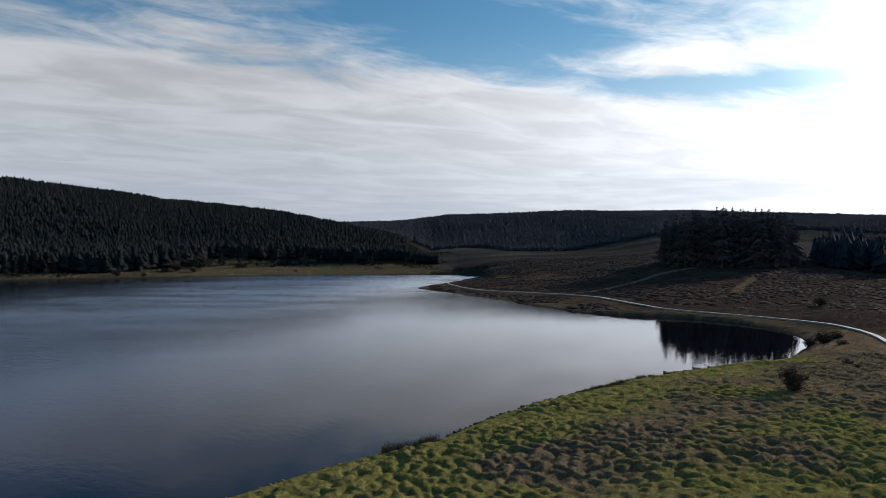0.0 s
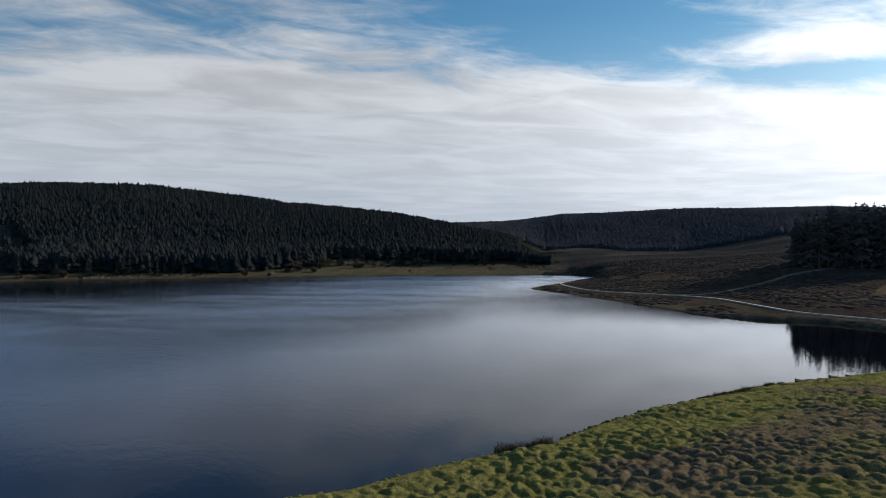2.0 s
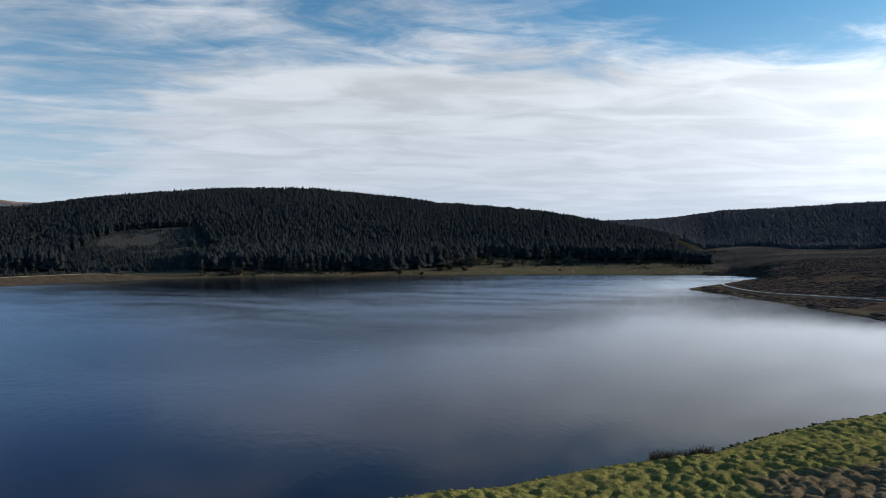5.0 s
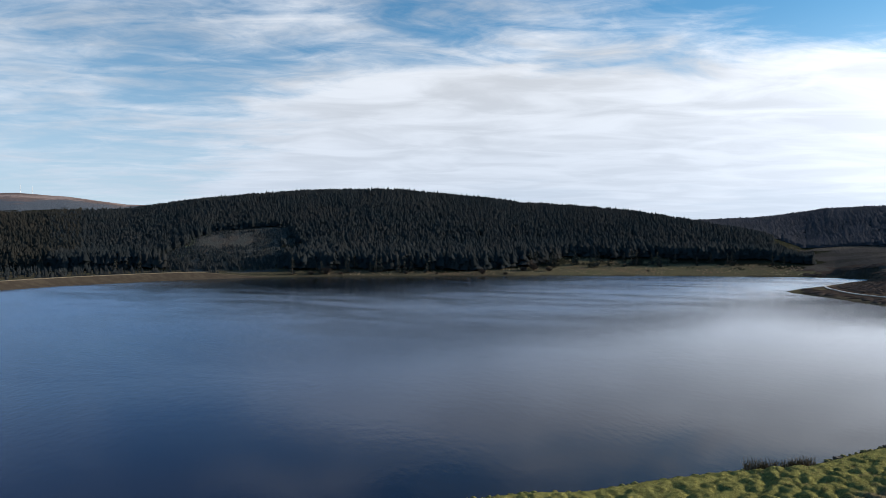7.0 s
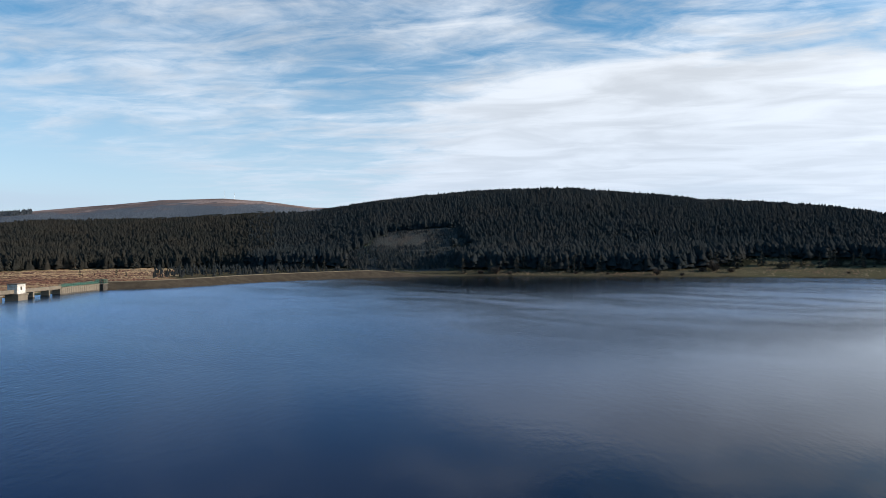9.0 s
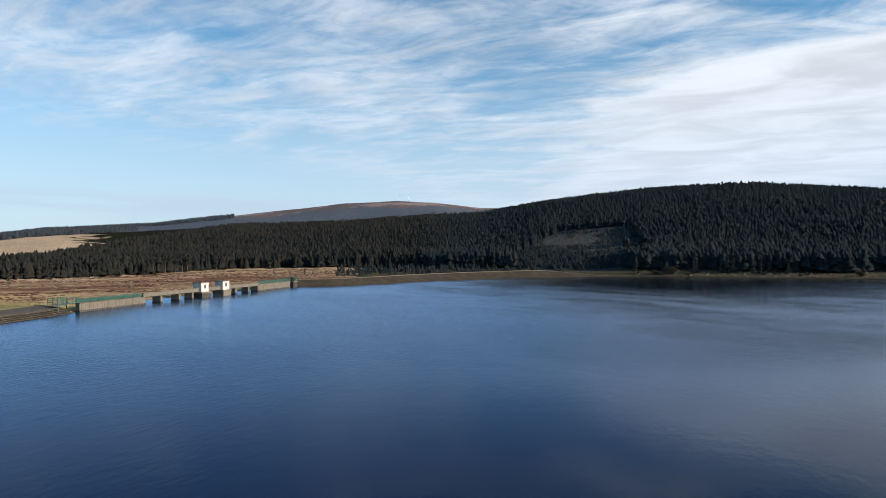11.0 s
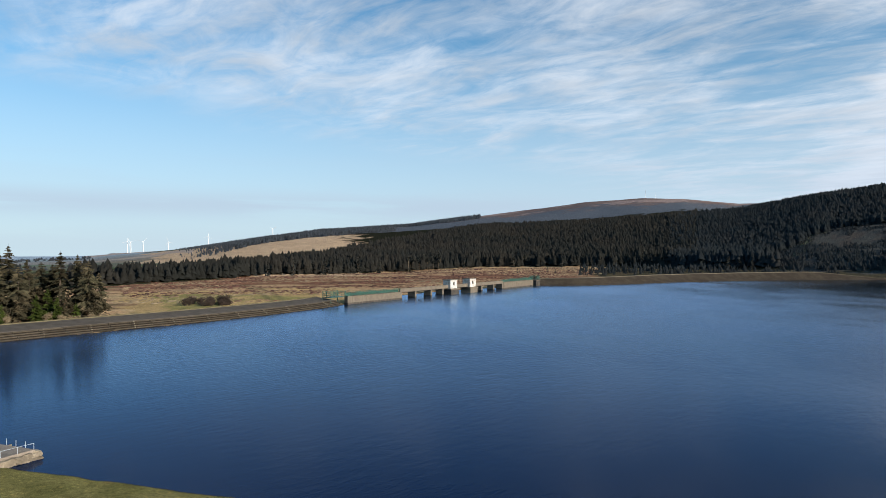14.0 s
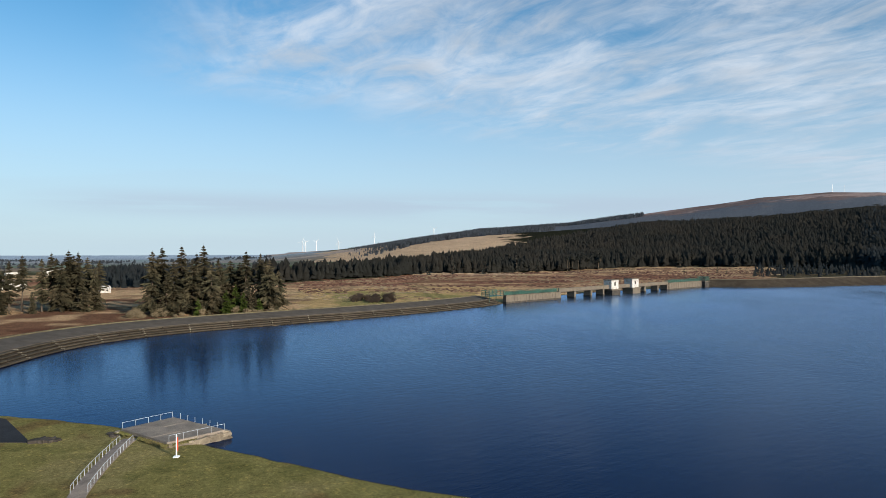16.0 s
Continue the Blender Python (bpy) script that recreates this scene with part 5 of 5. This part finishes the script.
def build_landing():
    # corners: inner, far, outer, near
    c = [Vector((-100.2, -44.7, 0)), Vector((-107.0, -39.7, 0)), Vector((-99.7, -29.6, 0)), Vector((-93.1, -35.4, 0))]
    top = 1.25
    ls = thing("landing_stage", (0, 0, 0), "concrete landing stage on rough stone blocks with white railings", "jetty")
    rg = random.Random(8)
    nu, nv = 2, 3
    for i in range(nu):
        for j in range(nv):
            def pt(a, b):
                return (c[0].lerp(c[1], a)).lerp(c[3].lerp(c[2], a), b)
            e = 0.0012
            quad = [pt(i / nu + e, j / nv + e), pt((i + 1) / nu - e, j / nv + e), pt((i + 1) / nu - e, (j + 1) / nv - e), pt(i / nu + e, (j + 1) / nv - e)]
            bm = bmesh.new()
            z = top + rg.uniform(-0.02, 0.02)
            lo, hi = [bm.verts.new((q.x, q.y, top - 0.45)) for q in quad], [bm.verts.new((q.x, q.y, z)) for q in quad]
            bm.faces.new(hi), bm.faces.new(lo[::-1])
            for k in range(4):
                bm.faces.new((lo[k], lo[(k + 1) % 4], hi[(k + 1) % 4], hi[k]))
            bmesh.ops.recalc_face_normals(bm, faces=bm.faces[:])
            part("slab", bm, M_STAGE, ls)
    # fill under the slab
    bm = bmesh.new()
    mid = (c[0] + c[1] + c[2] + c[3]) / 4
    lo = [bm.verts.new(((q - mid) * 0.93 + mid).to_tuple()[:2] + (-1.5,)) for q in c]
    hi = [bm.verts.new(((q - mid) * 0.93 + mid).to_tuple()[:2] + (top - 0.42,)) for q in c]
    for k in range(4):
        bm.faces.new((lo[k], lo[(k + 1) % 4], hi[(k + 1) % 4], hi[k]))
    bm.faces.new(hi)
    bmesh.ops.recalc_face_normals(bm, faces=bm.faces[:])
    part("core", bm, M_DARK, ls)
    for a, b in ((c[3], c[2]), (c[2], c[1]), (c[1], c[0])):
        L = (b - a).length
        ang = math.atan2((b - a).y, (b - a).x)
        for row in range(2):
            s = rg.uniform(-0.3, 0.3)
            while s < L:
                w = rg.uniform(1.0, 1.9)
                q = a.lerp(b, min(1, (s + w / 2) / L))
                ob = part("stone", STONES[rg.randrange(5)], M_STONE, ls)
                ob.matrix_world = pose(q.x + rg.uniform(-0.25, 0.25), q.y + rg.uniform(-0.25, 0.25), -0.15 + row * 0.62, rg.uniform(-6, 6), rg.uniform(-6, 6), math.degrees(ang) + rg.uniform(-10, 10)) @ Matrix.Diagonal((w * 1.2, 1.7, 1.75, 1))
                s += w
    # railings round the edge
    railing(ls, (c[0] * 0.97 + c[1] * 0.03).xy, (c[1] * 0.98 + c[0] * 0.02).xy, top, 0.85, 1.9, M_STEEL, rails=1, thick=0.028)
    railing(ls, (c[3] * 0.97 + c[2] * 0.03).xy, (c[2] * 0.98 + c[3] * 0.02).xy, top, 0.85, 1.9, M_STEEL, rails=1, thick=0.028)
    for k in range(1, 7):
        q = c[1].lerp(c[2], k / 7)
        bm = bmesh.new()
        tube(bm, (q.x, q.y, top), (q.x, q.y, top + 0.85), 0.028, None, 6)
        part("post", bm, M_STEEL, ls)
    # the path down to it, with its two handrails
    line = curve_points(PATH_LINE, 0.75)
    path = ribbon(line, 0.95, 0.08, M_PATH, "footpath", "pale concrete footpath leading down the lawn to the landing stage", "path", 0.3)
    t = np.gradient(line, axis=0)
    t /= np.linalg.norm(t, axis=1)[:, None]
    n = np.stack([-t[:, 1], t[:, 0]], 1)
    for side in (-1, 1):
        hr = thing("handrail", (0, 0, 0), "low galvanised handrail on short posts beside the footpath", "railing", "handrails of the footpath")
        pts = [(line[i] + n[i] * side * 0.85) for i in range(RAIL_FROM, len(line) - 1, 2)]
        pts = [Vector((*q, at_height(*q) + 0.05)) for q in pts]
        for i, q in enumerate(pts):
            bm = bmesh.new()
            tube(bm, q - Vector((0, 0, 0.1)), q + Vector((0, 0, 0.82)), 0.032, None, 6)
            part("post", bm, M_STEEL, hr)
            if i:
                bm = bmesh.new()
                tube(bm, pts[i - 1] + Vector((0, 0, 0.82)), q + Vector((0, 0, 0.82)), 0.032, None, 6)
                part("rail", bm, M_STEEL, hr)
    # marker post
    x, y = -88.3, -32.4
    mp = thing("marker_post", (x, y, at_height(x, y)), "white post with an orange-red board on a white foot", "post")
    bm = bmesh.new()
    tube(bm, (0, 0, 0), (0, 0, 2.9), 0.085, None, 10)
    part("pole", bm, M_PAINT, mp)
    part("board", box(bmesh.new(), 0.02, 0.15, 1.7, 0.08, 0.16, 1.7, 0.02, 0.25), M_RED, mp, "orange-red board")
    part("foot", box(bmesh.new(), 0, 0, 0.08, 0.7, 0.7, 0.2, 0.05), M_PAINT, mp)
    # dark asphalt by the slip, and broken stone beside it
    lot = [(-94.5, -64), (-94.6, -54.4), (-97.5, -56.8), (-108.4, -66), (-116, -76), (-112, -86), (-100, -80)]
    bm = bmesh.new()
    bm.faces.new([bm.verts.new((qx, qy, at_height(qx, qy) + 0.10)) for qx, qy in lot])
    ext = bmesh.ops.extrude_face_region(bm, geom=bm.faces[:])
    for v in [g for g in ext["geom"] if isinstance(g, bmesh.types.BMVert)]:
        v.co.z -= 0.6
    bmesh.ops.recalc_face_normals(bm, faces=bm.faces[:])
    bmesh.ops.triangulate(bm, faces=bm.faces[:])
    me = bpy.data.meshes.new("slipway")
    bm.to_mesh(me)
    bm.free()
    me.materials.append(M_DARKROAD)
    tagged(new("slipway", me), "dark asphalt slipway sloping to the water", "slipway", kind="structure")
    for qx, qy, s in [(-94.8, -54.0, 1.5), (-95.2, -53.0, 1.7), (-95.0, -52.2, 1.3), (-95.9, -53.6, 1.4), (-95.6, -51.5, 1.2), (-96.2, -52.4, 1.2)]:
        rock(qx, qy, s, group="broken stone beside the slipway")
    for qx, qy, s in [(-98.6, -45.2, 0.8), (-99.3, -45.7, 1.0), (-97.9, -44.6, 0.7), (-99.9, -46.2, 0.8), (-98.9, -44.6, 0.6)]:
        rock(qx, qy, s, group="broken stone beside the landing stage")
    line2 = curve_points([(-58, -33.5), (-66, -41.5), (-71.5, -47.5), (-76, -54)], 1.5)
    ribbon(line2, 2.3, 0.06, M_DARKROAD, "driveway", "dark asphalt drive at the edge of the lawn", "road", 0.3)


PATH_LINE = [(-62, -34.2), (-70.9, -36.5), (-74.8, -37.8), (-82.9, -39.7), (-93.6, -41.6), (-97, -42)]
RAIL_FROM = 17
M_STAGE = surface("pale_worn_concrete", (0.30, 0.245, 0.19), 0.9, vary=0.45, scale=0.35, fine=5.0, bump=0.3, tint=(0.20, 0.165, 0.13))
M_PATH = surface("path_concrete", (0.33, 0.262, 0.20), 0.9, vary=0.3, scale=0.6, fine=5.0, bump=0.2)
build_landing()

# the pale path round the eastern shore
SHORE_PATH = curve_points(EAST_PATH, 3.0)
ribbon(SHORE_PATH, 0.75, 0.42, M_TRACK, "shore_path", "narrow pale gravel path round the eastern shore", "path", 0.7)


# ------------------------------------------------------------------ far things


def build_far():
    tall, rg = 70.0, random.Random(4)
    for a, r, foot, hub, roll in [(100.58, 4300, -0.2, 0.62, 20), (100.35, 4420, -0.2, 0.62, 75), (99.5, 4500, 0.0, 0.64, 50), (97.7, 4600, 0.1, 0.62, 100), (94.8, 4550, 0.6, 1.1, 10), (89.9, 4500, 1.3, 1.72, 65)]:
        x, y = spot(a, r)
        z0, z1 = min(EYE + r * math.tan(radians(foot)), at_height(x, y)), EYE + r * math.tan(radians(hub))
        wt = thing("wind_turbine", (x, y, z0), "distant white wind turbine with three blades at rest", "wind turbine", "wind turbines on the ridge", a - 20)
        h = z1 - z0
        bm = bmesh.new()
        tube(bm, (0, 0, 0), (0, 0, h), 2.6, 1.6, 10)
        part("tower", bm, M_PAINT, wt)
        part("nacelle", box(bmesh.new(), 0, -1.0, h + 1, 3, 8, 3.2, 0.4), M_PAINT, wt)
        for k in range(3):
            g = radians(roll + 120 * k)
            bm = bmesh.new()
            tube(bm, (0, -5.5, h + 1), (math.sin(g) * 30, -5.5, h + 1 + math.cos(g) * 30), 1.3, 0.4, 5)
            part("blade", bm, M_PAINT, wt)
    for a, tall in ((59.83, 34), (59.1, 30)):
        x, y = spot(a, 2990)
        m = thing("radio_mast", (x, y, at_height(x, y)), "thin lattice radio mast on the moorland summit", "mast", "masts on the summit")
        for gx, gy in ((0, 0.9), (0.8, -0.5), (-0.8, -0.5)):
            bm = bmesh.new()
            tube(bm, (gx, gy, -1), (gx * 0.3, gy * 0.3, tall), 0.28, 0.18, 5)
            part("leg", bm, M_STEEL, m)
        for k in range(7):
            z = tall * k / 7 + 2
            bm = bmesh.new()
            tube(bm, (0, 0.8, z), (0.7, -0.45, z + 2.0), 0.15, None, 4)
            tube(bm, (0.7, -0.45, z), (-0.7, -0.45, z + 2.0), 0.15, None, 4)
            part("brace", bm, M_STEEL, m)
    for a, r, w, d, h in [(115.25, 460, 7.5, 5, 2.6), (121.3, 520, 10, 7, 4.5), (120.6, 540, 8, 6, 4), (122.2, 530, 11, 7, 5), (121.0, 780, 12, 8, 5), (118.6, 820, 10, 7, 5)]:
        x, y = spot(a, r)
        z = at_height(x, y)
        hs = thing("cottage", (x, y, z), "white rendered cottage with a grey roof on the plain", "house", "white cottages", a + 12)
        part("wall", box(bmesh.new(), 0, 0, h / 2 - 0.3, w, d, h + 0.6, 0.05), M_WHITE, hs)
        bm = bmesh.new()
        V = [bm.verts.new(q) for q in ((-w / 2 - 0.3, -d / 2 - 0.3, h), (w / 2 + 0.3, -d / 2 - 0.3, h), (w / 2 + 0.3, d / 2 + 0.3, h), (-w / 2 - 0.3, d / 2 + 0.3, h), (-w / 2, 0, h + d * 0.3), (w / 2, 0, h + d * 0.3))]
        for f in ((0, 1, 5, 4), (2, 3, 4, 5), (1, 2, 5), (3, 0, 4), (3, 2, 1, 0)):
            bm.faces.new([V[k] for k in f])
        bmesh.ops.recalc_face_normals(bm, faces=bm.faces[:])
        part("roof", bm, M_WHITE if r < 480 else M_ROAD, hs)
        for e in (-0.28, 0.22):
            part("window", box(bmesh.new(), w * e, -d / 2 - 0.02, h * 0.55, 0.9, 0.08, 1.0), M_DARK, hs)
    a, r = scatter(46, 65, 690, 930, 9.0)
    x, y = polar(a, r)
    n = fnoise(x, y, 40, 211)
    ok = (to_shore(x, y) > 26) & (n > 0.4) & (r < keyed(a, FOOT_R) + 10)
    conifers("young_plantation", "self-seeded young spruces and scrub behind the embankment", x[ok], y[ok], np.clip(rng.normal(5, 2, ok.sum()), 2, 10), M_NEEDLE, 3, 6, 0.3)
    # woods on the plain
    a, r = scatter(107.5, 117.5, 500, 860, 5.5)
    x, y = polar(a, r)
    n = fnoise(x, y, 60, 201)
    ok = (r > 515 + 110 * (n - 0.5)) & (n > 0.3)
    conifers("plantation", "dark spruce plantation on the plain below the dam", x[ok], y[ok], np.clip(rng.normal(9, 2, ok.sum()), 5, 14), M_NEEDLE, 5, 7, 0.24)
    a, r = scatter(103, 124, 900, 1900, 20)
    x, y = polar(a, r)
    ok = fnoise(x, y, 160, 205, 3) > 0.62
    conifers("hedgerow_woods", "far woods and hedgerows on the plain", x[ok], y[ok], np.clip(rng.normal(5, 1.2, ok.sum()), 3, 8), M_HAZED_FAR, 3, 6, 0.6)


build_far()


# ------------------------------------------------------------------ low growth


def domes(name, label, category, x, y, z, wide, tall, material, sides=6):
    """Low rounded clumps in one mesh."""
    n = len(x)
    V, F, base = [], [], 0
    turn = rng.uniform(0, 6.283, n)
    top = np.stack([x, y, z + tall], 1)
    rings = []
    for f, h in ((0.62, 0.78), (1.0, -0.1)):
        for s in range(sides):
            g = turn + 6.283 * s / sides
            w = wide * f * rng.uniform(0.75, 1.25, n)
            rings.append(np.stack([x + np.cos(g) * w, y + np.sin(g) * w, z + tall * h * rng.uniform(0.8, 1.15, n)], 1))
    block = np.stack([top] + rings, 1)
    m = 1 + 2 * sides
    off = np.arange(n)[:, None] * m
    for s in range(sides):
        t = (s + 1) % sides
        F.append(np.concatenate([off, off + 1 + s, off + 1 + t], 1))
        F.append(np.concatenate([off + 1 + s, off + 1 + sides + s, off + 1 + sides + t], 1))
        F.append(np.concatenate([off + 1 + s, off + 1 + sides + t, off + 1 + t], 1))
    me = big_mesh(name, block.reshape(-1, 3), np.concatenate(F), material, True)
    return tagged(new(name, me), label, category, kind="stuff")


def build_low_growth():
    # heather over the eastern moor
    a, r = scatter(-45, 1, 215, 900, 3.4)
    x, y = polar(a, r)
    d = to_shore(x, y)
    n = fnoise(x, y, 30, 301)
    px, py = SHORE_PATH[:, 0], SHORE_PATH[:, 1]
    off = np.min((x[:, None] - px[None]) ** 2 + (y[:, None] - py[None]) ** 2, axis=1)
    for line, half, _ in TRACKS[:2]:
        q = curve_points(line, 3.0)
        off = np.minimum(off, 90 * np.min((x[:, None] - q[None, :, 0]) ** 2 + (y[:, None] - q[None, :, 1]) ** 2, axis=1) / 16)
    ok = (d > 3) & (n > 0.36) & (off > 90) & ((r > 235) | (a > -30))
    x, y = x[ok], y[ok]
    k = rng.uniform(0.7, 1.5, len(x))
    domes("heather", "dark brown heather clumps covering the eastern moor", "heather", x, y, land(x, y), 1.8 * k, 0.42 * k, M_HEATHER)
    # the far strip
    a, r = scatter(1, 41, 800, 960, 4.0)
    x, y = polar(a, r)
    d = to_shore(x, y)
    ok = (d > 3) & (fnoise(x, y, 30, 321) > 0.45)
    x, y = x[ok], y[ok]
    k = rng.uniform(0.6, 1.3, len(x))
    domes("shore_tussocks", "pale grass tussocks on the far shore", "grass", x, y, land(x, y), 0.9 * k, 0.35 * k, M_STRAW)


def build_moor():
    """Tussocks and heather on the moor behind the spillway."""
    for name, label, material, seed, level in (("moor_tussocks", "straw-coloured grass tussocks on the moor behind the dam", M_STRAW, 331, 0.52),
                                               ("moor_heather", "low reddish heather on the moor behind the dam", M_REDHEATH, 337, 0.46)):
        a, r = scatter(64, 101, 330, 900, 4.2)
        x, y = polar(a, r)
        ok = (to_shore(x, y) > 32) & (r < keyed(a, FOOT_R) - 4) & (fnoise(x, y * 0.4 + x * 0.2, 26, seed) > level) & ((r > 420) | (seed == 331))
        x, y = x[ok], y[ok]
        k = rng.uniform(0.5, 1.4, len(x))
        domes(name, label, "grass" if seed == 331 else "heather", x, y, land(x, y) - 0.05, 1.3 * k, 0.34 * k, material)


M_REDHEATH = surface("red_brown_heather", (0.14, 0.062, 0.045), 1.0, vary=0.4, scale=0.02, fine=0.5, per_island=0.4, tint=(0.085, 0.045, 0.035), dull=True)
build_low_growth()
build_moor()


def build_lip():
    """Overhanging grass along the water's edge of the near bank, and over the landing stage's inner side."""
    keep = []
    for a, b in zip(LAKE, np.roll(LAKE, -1, axis=0)):
        if np.hypot(*a) < 235 and a[0] > -118 and a[1] > -72:
            n = max(1, int(np.linalg.norm(b - a) / 0.35))
            keep.append(a + (b - a) * rng.uniform(0, 1, n)[:, None])
    p = np.concatenate(keep) + rng.normal(0, 0.45, (sum(map(len, keep)), 2))
    d = to_shore(p[:, 0], p[:, 1]) + 1.6 * (fnoise(p[:, 0], p[:, 1], 9, 11, 3) - 0.5)
    stage = np.hypot(p[:, 0] + 100.5, p[:, 1] + 37.5) > 7.5
    p = p[(p[:, 0] > -62) & (d > -0.25) & (d < 1.6) & stage & (rng.uniform(0, 1, len(p)) < 0.8)]
    z = np.maximum(land(p[:, 0], p[:, 1]), 0.02)
    k = rng.uniform(0.5, 1.3, len(p))
    size = 0.14 + 0.16 * smooth(p[:, 0], -70, -20)
    domes("bank_grass", "uneven lip of rough grass along the water's edge", "grass", p[:, 0], p[:, 1], z, size * 1.3 * k, size * 0.55 * k, M_LIP)
    c = np.array([(-100.2, -44.7), (-93.1, -35.4), (-96.4, -32.6)])
    q = np.concatenate([c[0] + (c[1] - c[0]) * rng.uniform(0, 1, 900)[:, None], c[1] + (c[2] - c[1]) * rng.uniform(0, 1, 380)[:, None]])
    q = q + rng.normal(0, 0.28, q.shape) + np.array((0.35, -0.05))
    off = np.min((q[:, 0][:, None] - STAGE_PATH[None, :, 0]) ** 2 + (q[:, 1][:, None] - STAGE_PATH[None, :, 1]) ** 2, axis=1)
    q = q[off > 1.3]
    k = rng.uniform(0.6, 1.3, len(q))
    domes("grass_clumps", "tufts of lawn grass grown against the landing stage", "grass", q[:, 0], q[:, 1], np.full(len(q), 0.85), 0.09 * k, 0.12 * k, M_LIP)


STAGE_PATH = curve_points(PATH_LINE, 0.75)
build_lip()


def build_tufts():
    """Short blades of grass standing out of the near bank."""
    a, r = scatter(-46, 64, 62, 225, 0.86)
    lawn_a, lawn_r = scatter(64, 118, 62, 122, 0.62)
    a, r = np.concatenate([a, lawn_a]), np.concatenate([r, lawn_r])
    x, y = polar(a, r)
    x, y = x + 1.5, y - 1.0
    d = to_shore(x, y) + 1.6 * (fnoise(x, y, 9, 11, 3) - 0.5)
    bump = mounds(x, y, 1.7, 2)
    kept = np.hypot(x + 100, y + 37.5) > 8.5
    for line in (STAGE_PATH, np.array([(-62.0, -37.5), (-66, -41.5), (-71.5, -47.5), (-76, -54)])):
        kept &= np.min((x[:, None] - line[None, :, 0]) ** 2 + (y[:, None] - line[None, :, 1]) ** 2, axis=1) > 1.8
    kept &= (a < 64) | (y > -50)
    ok = kept & (d > 0.8) & (rng.uniform(0, 1, len(x)) < 0.25 + 0.9 * smooth(bump, 0.1, 0.5)) & ~((x > 100) & (y > 190))
    x, y, d, a = x[ok], y[ok], d[ok], a[ok]
    lump = mounds(x, y, 1.7, 2) * 0.46 + mounds(x + 0.5 * y, y, 0.95, 6) * 0.26
    patch = smooth(fnoise(x, y, 22, 21, 3), 0.36, 0.6)
    z = land(x, y, d) + lump * (1 - smooth(a, 55, 85)) * smooth(d, 0.3, 4) * (0.8 + 0.8 * patch) - 0.06
    n, V, F = len(x), [], []
    size = rng.uniform(0.5, 1.2, n) * (0.55 + 0.45 * smooth(d, 0, 6)) * (1 - 0.35 * smooth(a, 55, 75))
    for k in range(6):
        g = rng.uniform(0, 6.283, n)
        w, h, lean = 0.035 * size, 0.17 * size * rng.uniform(0.6, 1.2, n), 0.14 * size
        px, py = x + rng.normal(0, 0.14, n), y + rng.normal(0, 0.14, n)
        c, s = np.cos(g), np.sin(g)
        lx, ly = rng.normal(0, 1, n) * lean, rng.normal(0, 1, n) * lean
        V.append(np.stack([np.stack([px - c * w, py - s * w, z], 1), np.stack([px + c * w, py + s * w, z], 1), np.stack([px + lx, py + ly, z + h], 1)], 1).reshape(-1, 3))
    verts = np.concatenate(V)
    me = big_mesh("grass_tufts", verts, np.arange(len(verts)).reshape(-1, 3), M_BLADE)
    tagged(new("grass_tufts", me), "short tufts of green and straw-coloured grass on the bank", "grass", kind="stuff")


def blade_material():
    m = bpy.data.materials.new("grass_blades")
    t = nodes_of(m)
    vec = t.nodes.new("ShaderNodeTexCoord").outputs["Object"]
    isle = t.nodes.new("ShaderNodeNewGeometry").outputs["Random Per Island"]
    col = mixc(t, ramp(t, noise_out(t, vec, 0.07, 4), 0.38, 0.62), (0.33, 0.325, 0.095), (0.27, 0.20, 0.115))
    col = mixc(t, mth(t, "MULTIPLY", ramp(t, isle, 0.5, 0.95), 0.8), col, (0.30, 0.24, 0.12))
    a, b = t.nodes.new("ShaderNodeBsdfDiffuse"), t.nodes.new("ShaderNodeBsdfTranslucent")
    mix = t.nodes.new("ShaderNodeMixShader")
    mix.inputs[0].default_value = 0.6
    for k, s in ((1, a), (2, b)):
        t.links.new(col, s.inputs["Color"])
        t.links.new(s.outputs[0], mix.inputs[k])
    out = t.nodes.new("ShaderNodeOutputMaterial")
    t.links.new(mix.outputs[0], out.inputs[0])
    return m


M_BLADE = blade_material()
build_tufts()
